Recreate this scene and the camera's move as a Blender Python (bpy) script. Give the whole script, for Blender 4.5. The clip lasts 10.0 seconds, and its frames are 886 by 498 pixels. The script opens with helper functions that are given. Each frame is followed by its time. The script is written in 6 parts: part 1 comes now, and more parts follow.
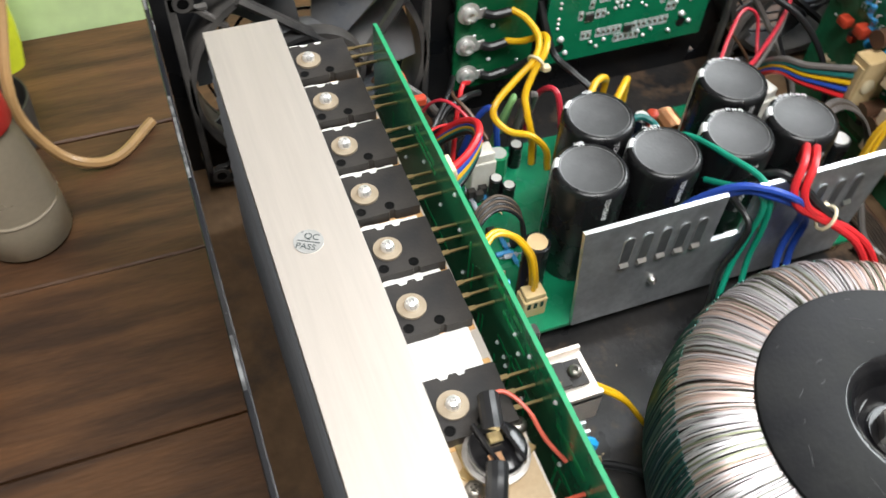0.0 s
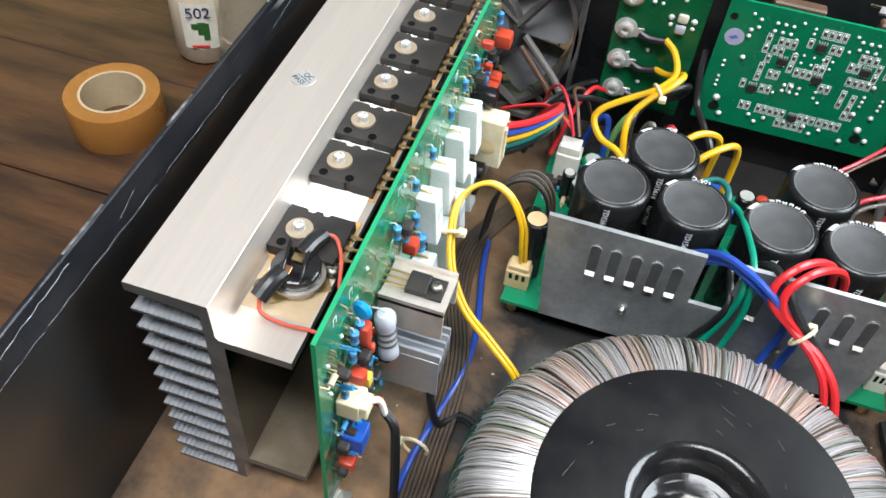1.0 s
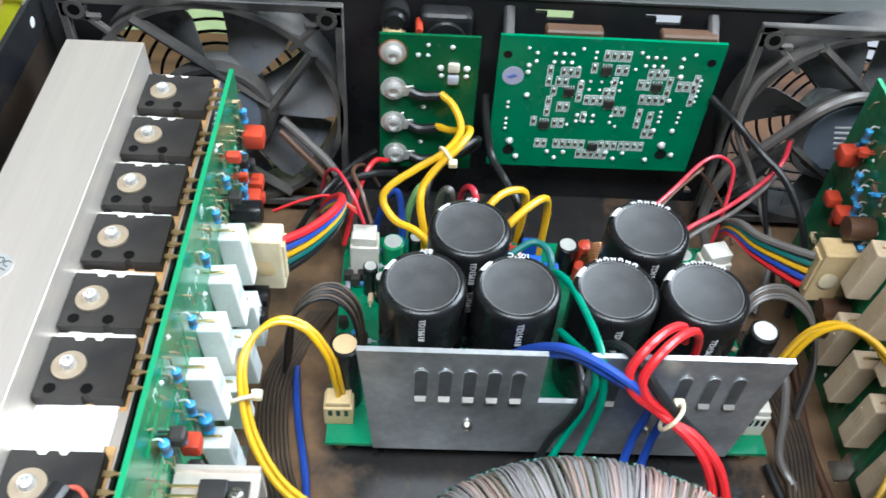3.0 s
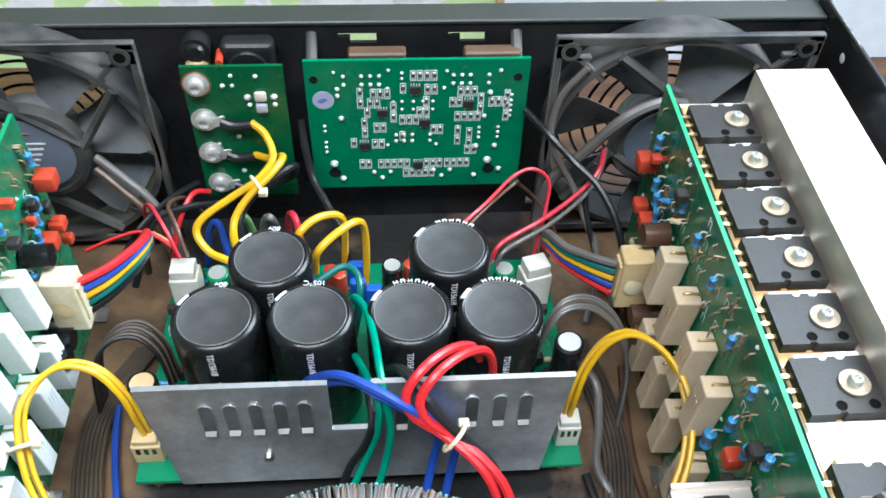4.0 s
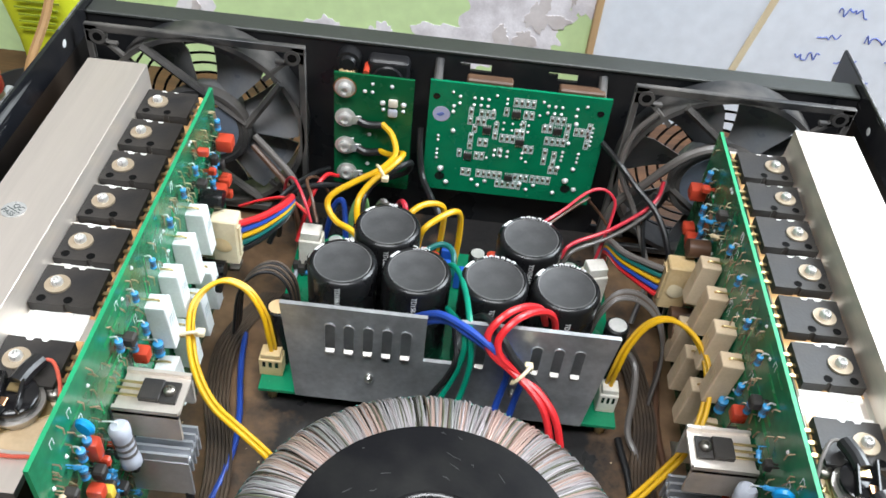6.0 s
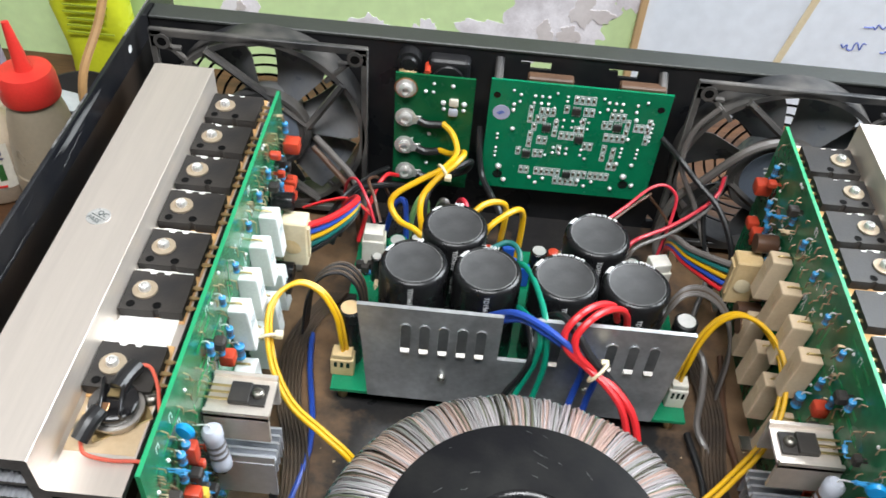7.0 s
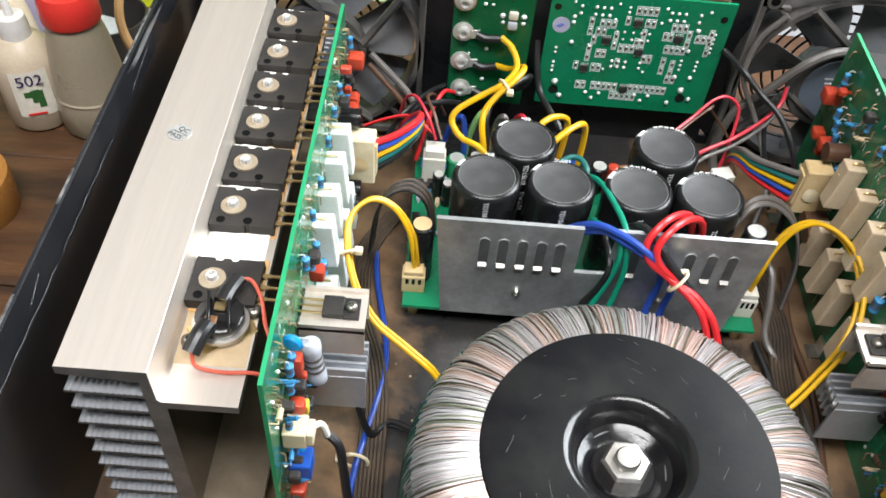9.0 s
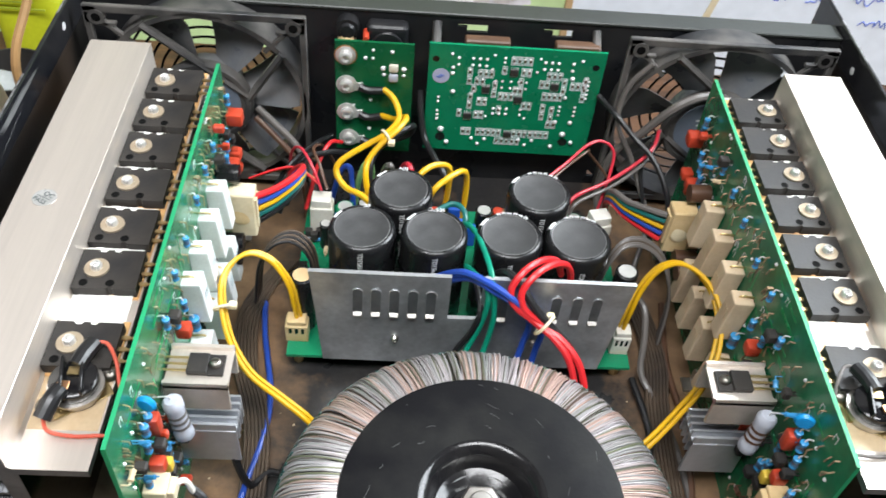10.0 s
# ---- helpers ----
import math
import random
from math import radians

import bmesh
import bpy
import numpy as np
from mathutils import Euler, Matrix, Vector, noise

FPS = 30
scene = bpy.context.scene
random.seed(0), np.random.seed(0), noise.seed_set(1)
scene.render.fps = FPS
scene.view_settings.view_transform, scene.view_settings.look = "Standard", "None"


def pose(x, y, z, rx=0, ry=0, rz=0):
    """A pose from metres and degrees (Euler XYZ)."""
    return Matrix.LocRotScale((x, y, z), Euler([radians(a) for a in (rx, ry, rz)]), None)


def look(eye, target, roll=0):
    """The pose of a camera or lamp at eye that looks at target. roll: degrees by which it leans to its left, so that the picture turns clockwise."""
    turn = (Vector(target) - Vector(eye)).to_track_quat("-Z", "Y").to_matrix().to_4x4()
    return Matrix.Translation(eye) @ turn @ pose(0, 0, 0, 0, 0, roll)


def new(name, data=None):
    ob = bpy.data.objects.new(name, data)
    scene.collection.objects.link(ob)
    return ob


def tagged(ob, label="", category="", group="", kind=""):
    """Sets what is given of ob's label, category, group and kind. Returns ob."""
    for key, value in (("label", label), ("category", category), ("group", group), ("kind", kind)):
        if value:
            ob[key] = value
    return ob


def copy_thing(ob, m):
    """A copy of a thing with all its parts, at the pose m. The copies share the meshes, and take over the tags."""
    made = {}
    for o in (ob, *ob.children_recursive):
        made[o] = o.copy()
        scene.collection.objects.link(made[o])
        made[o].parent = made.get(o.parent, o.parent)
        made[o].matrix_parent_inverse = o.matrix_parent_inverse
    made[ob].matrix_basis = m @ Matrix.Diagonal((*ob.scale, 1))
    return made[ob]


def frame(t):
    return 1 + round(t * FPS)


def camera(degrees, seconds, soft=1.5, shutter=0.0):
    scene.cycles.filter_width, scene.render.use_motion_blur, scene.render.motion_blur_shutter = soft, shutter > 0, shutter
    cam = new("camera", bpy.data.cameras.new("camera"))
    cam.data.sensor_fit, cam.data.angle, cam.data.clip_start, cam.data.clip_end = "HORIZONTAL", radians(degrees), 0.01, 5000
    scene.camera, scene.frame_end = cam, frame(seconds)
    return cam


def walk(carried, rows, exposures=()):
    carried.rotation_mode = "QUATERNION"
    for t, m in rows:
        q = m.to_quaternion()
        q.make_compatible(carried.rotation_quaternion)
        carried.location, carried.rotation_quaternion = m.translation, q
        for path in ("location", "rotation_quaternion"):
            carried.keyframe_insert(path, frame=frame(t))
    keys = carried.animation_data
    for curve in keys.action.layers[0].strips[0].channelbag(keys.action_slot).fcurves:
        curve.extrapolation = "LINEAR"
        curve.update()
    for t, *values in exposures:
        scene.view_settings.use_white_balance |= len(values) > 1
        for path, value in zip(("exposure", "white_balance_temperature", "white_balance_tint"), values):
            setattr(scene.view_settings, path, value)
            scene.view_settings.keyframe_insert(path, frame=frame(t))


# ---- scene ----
K = 0.00108  # metres in one unit of the plan; chassis floor z = 0, rear panel y = 0

cam = camera(53.8, 10.0, soft=1.6, shutter=0.2)
PATH = [
    (0, (-0.217, -0.347, 0.349), (0.275, 0.795, -1.218), 3.8),
    (0.5, (-0.141, -0.392, 0.354), (-0.106, 0.897, -1.174), 4.7),
    (1, (-0.059, -0.423, 0.351), (-0.364, 0.844, -1.167), 5.6),
    (1.5, (-0.092, -0.412, 0.351), (-0.177, 0.9, -1.155), 7.3),
    (2, (-0.111, -0.374, 0.341), (0.032, 0.934, -1.165), 8.1),
    (2.2, (-0.115, -0.357, 0.327), (0.1, 0.936, -1.183), 8.4),
    (3.3, (-0.028, -0.334, 0.334), (0.018, 1.01, -1.146), 3.6),
    (3.5, (-0.01, -0.328, 0.331), (0.095, 1.007, -1.155), 3.1),
    (4, (0.015, -0.337, 0.341), (0.133, 1.008, -1.135), 2.2),
    (4.5, (-0.011, -0.372, 0.379), (0.143, 1.027, -1.043), 3.2),
    (5, (-0.06, -0.408, 0.386), (0.071, 1.024, -1.004), 4.2),
    (5.5, (-0.024, -0.418, 0.376), (0.065, 1.031, -0.999), 6.0),
    (5.7, (-0.007, -0.426, 0.376), (0.02, 1.032, -0.993), 7.0),
    (6.8, (-0.027, -0.43, 0.379), (-0.03, 1.001, -1.018), 6.3),
    (7, (-0.038, -0.43, 0.379), (-0.047, 1.008, -1.011), 5.3),
    (7.5, (-0.076, -0.449, 0.355), (-0.087, 0.971, -1.054), 4.4),
    (8, (-0.093, -0.439, 0.348), (-0.051, 0.919, -1.119), 4.6),
    (8.2, (-0.088, -0.44, 0.353), (-0.045, 0.909, -1.123), 4.4),
    (8.5, (-0.084, -0.446, 0.352), (-0.071, 0.898, -1.129), 4.6),
    (9, (-0.08, -0.438, 0.368), (-0.044, 0.894, -1.123), 5.6),
    (9.5, (-0.058, -0.431, 0.385), (-0.019, 0.895, -1.111), 6.1),
    (10, (-0.037, -0.437, 0.388), (0.075, 0.94, -1.058), 6.1),
]
walk(cam, [(t, look(eye, target, roll)) for t, eye, target, roll in PATH], exposures=[
    (0.0, -0.06, 6700, 10), (1.0, 0.06, 6350, 9), (2.0, 0.08, 6350, 9), (3.5, 0.12, 5850, 6), (4.0, 0.14, 5900, 6), (5.0, -0.03, 6250, 8),
    (5.5, -0.04, 6350, 9), (7.0, -0.01, 6500, 10), (8.0, 0.11, 6700, 10), (9.0, 0.12, 6650, 10), (10.0, 0.06, 6500, 10)])

# ---- world and light ----
world = bpy.data.worlds.new("world")
scene.world = world
world.use_nodes = True
wn = world.node_tree
sky = wn.nodes.new("ShaderNodeTexSky")
sky.sky_type, sky.sun_disc = 'NISHITA', False
sky.sun_elevation, sky.sun_rotation = radians(40), radians(60)
wn.links.new(sky.outputs[0], wn.nodes["Background"].inputs[0])
wn.nodes["Background"].inputs[1].default_value = 0.12


def area_lamp(name, eye, target, sx, sy, watts, colour):
    la = bpy.data.lights.new(name, 'AREA')
    la.shape, la.size, la.size_y, la.energy, la.color = 'RECTANGLE', sx, sy, watts, colour
    ob = new(name, la)
    ob.matrix_world = look(eye, target)
    return ob


area_lamp("window_daylight", (0.76, 0.20, 0.72), (0.05, -0.35, 0.0), 0.85, 0.70, 38, (0.88, 0.95, 1.0))
# Unseen overhead fill, added to brighten the chassis interior and the wall.
area_lamp("overhead_fill", (-0.05, -0.74, 1.58), (-0.05, -0.16, 0.0), 1.25, 0.42, 44, (0.96, 0.98, 1.0))


# ---- materials ----
def mat(name, colour, rough=0.5, metal=0.0, second=None, scale=30.0, amount=0.5, bump=0.0, bscale=200.0,
        stretch=(1, 1, 1), spec=0.5, coat=0.0, trans=0.0, alpha=1.0, rvar=0.15, rand=0.0, ior=1.45, fine=0.12, edge=(0.38, 0.66)):
    m = bpy.data.materials.new(name)
    m.use_nodes = True
    nt = m.node_tree
    b = nt.nodes["Principled BSDF"]
    lk = nt.links.new
    tc = nt.nodes.new("ShaderNodeTexCoord")
    mp = nt.nodes.new("ShaderNodeMapping")
    mp.inputs["Scale"].default_value = stretch
    lk(tc.outputs["Object"], mp.inputs[0])
    n1 = nt.nodes.new("ShaderNodeTexNoise")
    n1.inputs["Scale"].default_value, n1.inputs["Detail"].default_value = scale, 5
    lk(mp.outputs[0], n1.inputs[0])
    n2 = nt.nodes.new("ShaderNodeTexNoise")
    n2.inputs["Scale"].default_value, n2.inputs["Detail"].default_value = scale * 12, 3
    lk(mp.outputs[0], n2.inputs[0])
    ramp = nt.nodes.new("ShaderNodeValToRGB")
    ramp.color_ramp.elements[0].position, ramp.color_ramp.elements[1].position = edge
    lk(n1.outputs[0], ramp.inputs[0])
    mul = nt.nodes.new("ShaderNodeMath")
    mul.operation = 'MULTIPLY'
    mul.inputs[1].default_value = amount
    lk(ramp.outputs[0], mul.inputs[0])
    mix = nt.nodes.new("ShaderNodeMix")
    mix.data_type = 'RGBA'
    c2 = second or tuple(c * 0.72 for c in colour)
    mix.inputs[6].default_value, mix.inputs[7].default_value = (*colour, 1), (*c2, 1)
    lk(mul.outputs[0], mix.inputs[0])
    hsv = nt.nodes.new("ShaderNodeHueSaturation")
    lk(mix.outputs[2], hsv.inputs["Color"])
    mr = nt.nodes.new("ShaderNodeMapRange")
    mr.inputs[3].default_value, mr.inputs[4].default_value = 1 - fine, 1 + fine
    lk(n2.outputs[0], mr.inputs[0])
    if rand:
        oi = nt.nodes.new("ShaderNodeObjectInfo")
        r2 = nt.nodes.new("ShaderNodeMapRange")
        r2.inputs[3].default_value, r2.inputs[4].default_value = 1 - rand, 1 + rand
        lk(oi.outputs["Random"], r2.inputs[0])
        mm = nt.nodes.new("ShaderNodeMath")
        mm.operation = 'MULTIPLY'
        lk(mr.outputs[0], mm.inputs[0])
        lk(r2.outputs[0], mm.inputs[1])
        lk(mm.outputs[0], hsv.inputs["Value"])
    else:
        lk(mr.outputs[0], hsv.inputs["Value"])
    lk(hsv.outputs[0], b.inputs["Base Color"])
    rr = nt.nodes.new("ShaderNodeMapRange")
    rr.inputs[3].default_value, rr.inputs[4].default_value = max(0.02, rough - rvar), min(1, rough + rvar)
    lk(n1.outputs[0], rr.inputs[0])
    lk(rr.outputs[0], b.inputs["Roughness"])
    b.inputs["Metallic"].default_value = metal
    b.inputs["Specular IOR Level"].default_value = spec
    b.inputs["Coat Weight"].default_value = coat
    b.inputs["Coat Roughness"].default_value = 0.12
    b.inputs["Transmission Weight"].default_value = trans
    b.inputs["Alpha"].default_value = alpha
    b.inputs["IOR"].default_value = ior
    if bump:
        n3 = nt.nodes.new("ShaderNodeTexNoise")
        n3.inputs["Scale"].default_value, n3.inputs["Detail"].default_value = bscale, 4
        lk(mp.outputs[0], n3.inputs[0])
        bp = nt.nodes.new("ShaderNodeBump")
        bp.inputs["Strength"].default_value, bp.inputs["Distance"].default_value = bump, 0.001
        lk(n3.outputs[0], bp.inputs["Height"])
        lk(bp.outputs[0], b.inputs["Normal"])
    return m


ALU = mat("brushed_aluminium", (0.73, 0.66, 0.595), 0.46, 0.75, (0.57, 0.515, 0.465), 14, 0.8, 0.04, 160, (5, 0.22, 5), fine=0.06)
# Next three: aluminium with shade mixed into the colour; the last is also dusty.
SAWN_SHADED = mat("shaded_sawn_aluminium", (0.20, 0.195, 0.19), 0.5, 0.6, (0.12, 0.115, 0.11), 90, 0.7, 0.3, 700)
SMOOTHALU_SHADED = mat("shaded_extruded_aluminium", (0.24, 0.235, 0.215), 0.11, 1.0, (0.17, 0.155, 0.135), 25, 0.7, 0.03, 160, (1, 0.3, 1), rvar=0.06)
DUSTALU_SHADED = mat("shaded_dusty_aluminium", (0.085, 0.062, 0.038), 0.7, 0.1, (0.16, 0.125, 0.085), 40, 0.9, 0.2, 400)
ALU_DARK = mat("fin_aluminium", (0.58, 0.60, 0.64), 0.42, 0.75, (0.44, 0.44, 0.45), 25, 0.6, 0.2, 300, (1, 0.2, 1))
SHEET = mat("dull_sheet_aluminium", (0.68, 0.70, 0.72), 0.38, 0.8, (0.36, 0.37, 0.385), 34, 0.95, 0.22, 60, fine=0.22)
STEEL = mat("plated_steel", (0.62, 0.60, 0.57), 0.34, 1.0, (0.40, 0.37, 0.33), 160, 0.7)
BRASS = mat("tinned_brass", (0.66, 0.50, 0.25), 0.35, 1.0, scale=120)
COPPER_TRACE = mat("copper_lead", (0.60, 0.33, 0.18), 0.4, 1.0, scale=120)
CHASSIS = mat("black_painted_steel", (0.009, 0.010, 0.012), 0.30, 0.0, (0.030, 0.028, 0.027), 40, 0.5, 0.06, 400, spec=0.3)
FLANGE = mat("black_flange", (0.030, 0.033, 0.030), 0.42, 0.0, (0.042, 0.045, 0.042), 40, 0.5, 0.06, 400)
DUSTY = mat("dusty_black_floor", (0.016, 0.016, 0.017), 0.30, 0.0, (0.030, 0.027, 0.025), 30, 0.9, 0.15, 300, fine=0.4)


def dust_over(m, colour, inner, outer):
    """Brown dust on a floor: patchy, thickest along its long sides."""
    nt = m.node_tree
    lk = nt.links.new
    b = nt.nodes["Principled BSDF"]
    src, rsrc = b.inputs["Base Color"].links[0].from_socket, b.inputs["Roughness"].links[0].from_socket
    tc = nt.nodes.new("ShaderNodeTexCoord")
    sx = nt.nodes.new("ShaderNodeSeparateXYZ")
    lk(tc.outputs["Object"], sx.inputs[0])
    ab = nt.nodes.new("ShaderNodeMath")
    ab.operation = 'ABSOLUTE'
    lk(sx.outputs[0], ab.inputs[0])
    side = nt.nodes.new("ShaderNodeMapRange")
    side.inputs[1].default_value, side.inputs[2].default_value = inner, outer
    side.inputs[3].default_value, side.inputs[4].default_value = -0.09, 0.20
    lk(ab.outputs[0], side.inputs[0])
    n = nt.nodes.new("ShaderNodeTexNoise")
    n.inputs["Scale"].default_value, n.inputs["Detail"].default_value, n.inputs["Roughness"].default_value = 26, 8, 0.65
    lk(tc.outputs["Object"], n.inputs[0])
    add = nt.nodes.new("ShaderNodeMath")
    lk(n.outputs[0], add.inputs[0])
    lk(side.outputs[0], add.inputs[1])
    r = nt.nodes.new("ShaderNodeValToRGB")
    r.color_ramp.elements[0].position, r.color_ramp.elements[1].position = 0.47, 0.72
    lk(add.outputs[0], r.inputs[0])
    n2 = nt.nodes.new("ShaderNodeTexNoise")
    n2.inputs["Scale"].default_value, n2.inputs["Detail"].default_value = 140, 4
    lk(tc.outputs["Object"], n2.inputs[0])
    tint = nt.nodes.new("ShaderNodeMix")
    tint.data_type = 'RGBA'
    tint.inputs[6].default_value = (*[c * 0.55 for c in colour], 1)
    tint.inputs[7].default_value = (*[c * 1.35 for c in colour], 1)
    lk(n2.outputs[0], tint.inputs[0])
    mx = nt.nodes.new("ShaderNodeMix")
    mx.data_type = 'RGBA'
    lk(r.outputs[0], mx.inputs[0])
    lk(src, mx.inputs[6])
    lk(tint.outputs[2], mx.inputs[7])
    lk(mx.outputs[2], b.inputs["Base Color"])
    rm = nt.nodes.new("ShaderNodeMix")
    lk(r.outputs[0], rm.inputs[0])
    lk(rsrc, rm.inputs[2])
    rm.inputs[3].default_value = 0.85
    lk(rm.outputs[0], b.inputs["Roughness"])


dust_over(DUSTY, (0.20, 0.118, 0.062), 70 * 0.00108, 100 * 0.00108)
FANP = mat("fan_plastic", (0.024, 0.025, 0.027), 0.40, 0.0, (0.13, 0.12, 0.11), 34, 0.85, 0.08, 400, spec=0.35)
BLADE = mat("fan_blade_plastic", (0.105, 0.115, 0.13), 0.30, 0.0, (0.18, 0.172, 0.165), 40, 0.8)
PCB = mat("green_solder_mask", (0.004, 0.19, 0.085), 0.25, 0.0, (0.003, 0.145, 0.065), 60, 0.7, spec=0.6)
PCBAMP = mat("flux_stained_mask", (0.012, 0.175, 0.08), 0.24, 0.0, (0.030, 0.085, 0.036), 22, 0.9, 0.05, 300, spec=0.7, fine=0.3)
TERM = mat("bright_plating", (0.74, 0.73, 0.71), 0.32, 0.65, (0.60, 0.58, 0.55), 160, 0.6)
PCBEDGE = mat("pcb_edge", (0.012, 0.27, 0.11), 0.5, 0.0)
PCBTRACE = mat("masked_trace", (0.012, 0.25, 0.085), 0.25, 0.0)
SILK = mat("white_silkscreen", (0.74, 0.82, 0.84), 0.5)
SOLDER = mat("solder", (0.82, 0.83, 0.84), 0.3, 0.4, scale=200)
EPOXY = mat("black_epoxy", (0.020, 0.019, 0.019), 0.52, 0.0, (0.042, 0.036, 0.031), 60, 0.7, 0.1, 700, spec=0.35)
CAPSLEEVE = mat("black_shrink_sleeve", (0.006, 0.006, 0.007), 0.27, 0.0, (0.014, 0.014, 0.014), 60, 0.6, 0.05, 300, spec=0.4)
CAPTOP = mat("dusty_can_top", (0.034, 0.034, 0.035), 0.55, 0.0, (0.075, 0.075, 0.075), 70, 0.6, 0.12, 500)
PRINT = mat("white_print", (0.72, 0.72, 0.72), 0.45)
WHITECER = mat("white_cement", (0.74, 0.77, 0.77), 0.55, 0.0, (0.62, 0.64, 0.62), 60, 0.5, 0.15, 600)
CREAMCER = mat("cream_cement", (0.62, 0.49, 0.34), 0.6, 0.0, (0.46, 0.33, 0.21), 60, 0.6, 0.15, 600)
DISC = mat("black_dished_washer", (0.006, 0.006, 0.007), 0.14, 0.0, (0.018, 0.017, 0.017), 60, 0.6, 0.06, 350, spec=0.45)
DISCFLAT = mat("black_washer_rim", (0.007, 0.007, 0.008), 0.46, 0.0, (0.018, 0.018, 0.017), 45, 0.7, 0.10, 500, spec=0.09, rvar=0.1)
CORAL = mat("coral_insulation", (0.58, 0.10, 0.06), 0.4)
WIRE = {}
for nm, col in (("red", (0.58, 0.020, 0.025)), ("blue", (0.02, 0.065, 0.36)), ("yellow", (0.64, 0.36, 0.008)),
                ("green", (0.004, 0.24, 0.15)), ("black", (0.012, 0.012, 0.013)), ("grey", (0.12, 0.108, 0.10)),
                ("white", (0.70, 0.68, 0.62)), ("brown", (0.10, 0.05, 0.03)), ("teal", (0.01, 0.12, 0.11)),
                ("pink", (0.52, 0.03, 0.05)), ("lime", (0.25, 0.5, 0.18)), ("amber", (0.62, 0.36, 0.02)), ("beige", (0.60, 0.47, 0.30)), ("tan", (0.36, 0.21, 0.09))):
    WIRE[nm] = mat(nm + "_insulation", col, 0.34, 0.0, tuple(c * 0.7 for c in col), 80, 0.5, 0.03, 400)
CREAM = mat("cream_nylon", (0.68, 0.60, 0.42), 0.45, 0.0, (0.55, 0.42, 0.24), 60, 0.6)
AMBERNYLON = mat("aged_amber_nylon", (0.62, 0.47, 0.26), 0.45, 0.0, (0.45, 0.30, 0.13), 60, 0.7)
WHITEPL = mat("white_nylon", (0.74, 0.72, 0.66), 0.42, 0.0, (0.52, 0.42, 0.28), 45, 0.6)
REDCAP = mat("red_film_dip", (0.50, 0.055, 0.025), 0.3, scale=60)
BLUERES = mat("blue_resistor", (0.045, 0.27, 0.55), 0.35, scale=60)
BLUEDISC = mat("blue_ceramic", (0.01, 0.28, 0.65), 0.3)
BLUEPOT = mat("blue_trimmer", (0.015, 0.10, 0.50), 0.4)
GREYRES = mat("grey_power_resistor", (0.42, 0.44, 0.50), 0.45)
YELLOWPL = mat("yellow_tape", (0.72, 0.50, 0.06), 0.45)
PASTE = mat("white_thermal_paste", (0.86, 0.85, 0.82), 0.35, 0.0, (0.74, 0.70, 0.62), 200, 0.5, 0.3, 400)
MICA = mat("amber_mica", (0.66, 0.40, 0.17), 0.3, 0.0, (0.42, 0.21, 0.08), 90, 0.8)
WASHER = mat("tarnished_washer", (0.36, 0.295, 0.215), 0.55, 0.35, (0.27, 0.21, 0.14), 160, 0.7)
PADTAN = mat("tan_pad", (0.50, 0.385, 0.25), 0.4, 0.0, (0.40, 0.28, 0.16), 60, 0.7)
# Near-black that paints the shade inside shallow or closed holes.
HOLE_SHADE = mat("hole_shade", (0.004, 0.004, 0.004), 0.8, spec=0.1)
LEADBROWN = mat("tarnished_lead", (0.34, 0.25, 0.15), 0.45, 0.5, (0.20, 0.14, 0.09), 150, 0.8)
SCREWD = mat("dark_screw", (0.30, 0.28, 0.25), 0.4, 1.0, scale=150)


def scratched(name):
    """Black paint with thin pale scratches along the length and rubbed dust."""
    m = mat(name, (0.008, 0.009, 0.012), 0.20, 0.0, (0.030, 0.028, 0.027), 30, 0.55, 0.06, 400, spec=0.4)
    nt = m.node_tree
    lk = nt.links.new
    b = nt.nodes["Principled BSDF"]
    src = b.inputs["Base Color"].links[0].from_socket
    tc = nt.nodes.new("ShaderNodeTexCoord")
    mp = nt.nodes.new("ShaderNodeMapping")
    mp.inputs["Scale"].default_value = (130, 6, 130)
    mp.inputs["Rotation"].default_value = (0, 0, radians(4))
    lk(tc.outputs["Object"], mp.inputs[0])
    n = nt.nodes.new("ShaderNodeTexNoise")
    n.inputs["Scale"].default_value, n.inputs["Detail"].default_value = 1.6, 6
    lk(mp.outputs[0], n.inputs[0])
    r = nt.nodes.new("ShaderNodeValToRGB")
    r.color_ramp.elements[0].position, r.color_ramp.elements[1].position = 0.64, 0.70
    lk(n.outputs[0], r.inputs[0])
    mx = nt.nodes.new("ShaderNodeMix")
    mx.data_type = 'RGBA'
    mx.inputs[7].default_value = (0.17, 0.17, 0.17, 1)
    lk(r.outputs[0], mx.inputs[0])
    lk(src, mx.inputs[6])
    lk(mx.outputs[2], b.inputs["Base Color"])
    return m


SCRATCHED = scratched("scratched_black_paint")

JACK = mat("brown_phenolic", (0.11, 0.06, 0.036), 0.45, 0.0, (0.065, 0.037, 0.024), 60, 0.6)
PCBD = mat("dark_green_mask", (0.004, 0.10, 0.035), 0.25, 0.0, (0.003, 0.075, 0.028), 60, 0.7)
INNERWALL = mat("dusty_inner_wall", (0.013, 0.012, 0.011), 0.36, 0.0, (0.050, 0.031, 0.019), 12, 0.8, 0.06, 300)
SCRATCHLINE = mat("bare_scratch", (0.22, 0.22, 0.22), 0.5, 0.3, (0.05, 0.05, 0.05), 260, 1.0)


# ---- mesh helpers: all in plan units ----
ORG = {}


def thing(name, x, y, z, label, category, group="", kind=""):
    ob = new(name)
    ob.empty_display_size = 0.01
    ob.location = (x * K, y * K, z * K)
    ORG[ob] = Vector((x, y, z))
    return tagged(ob, label, category, group, kind)


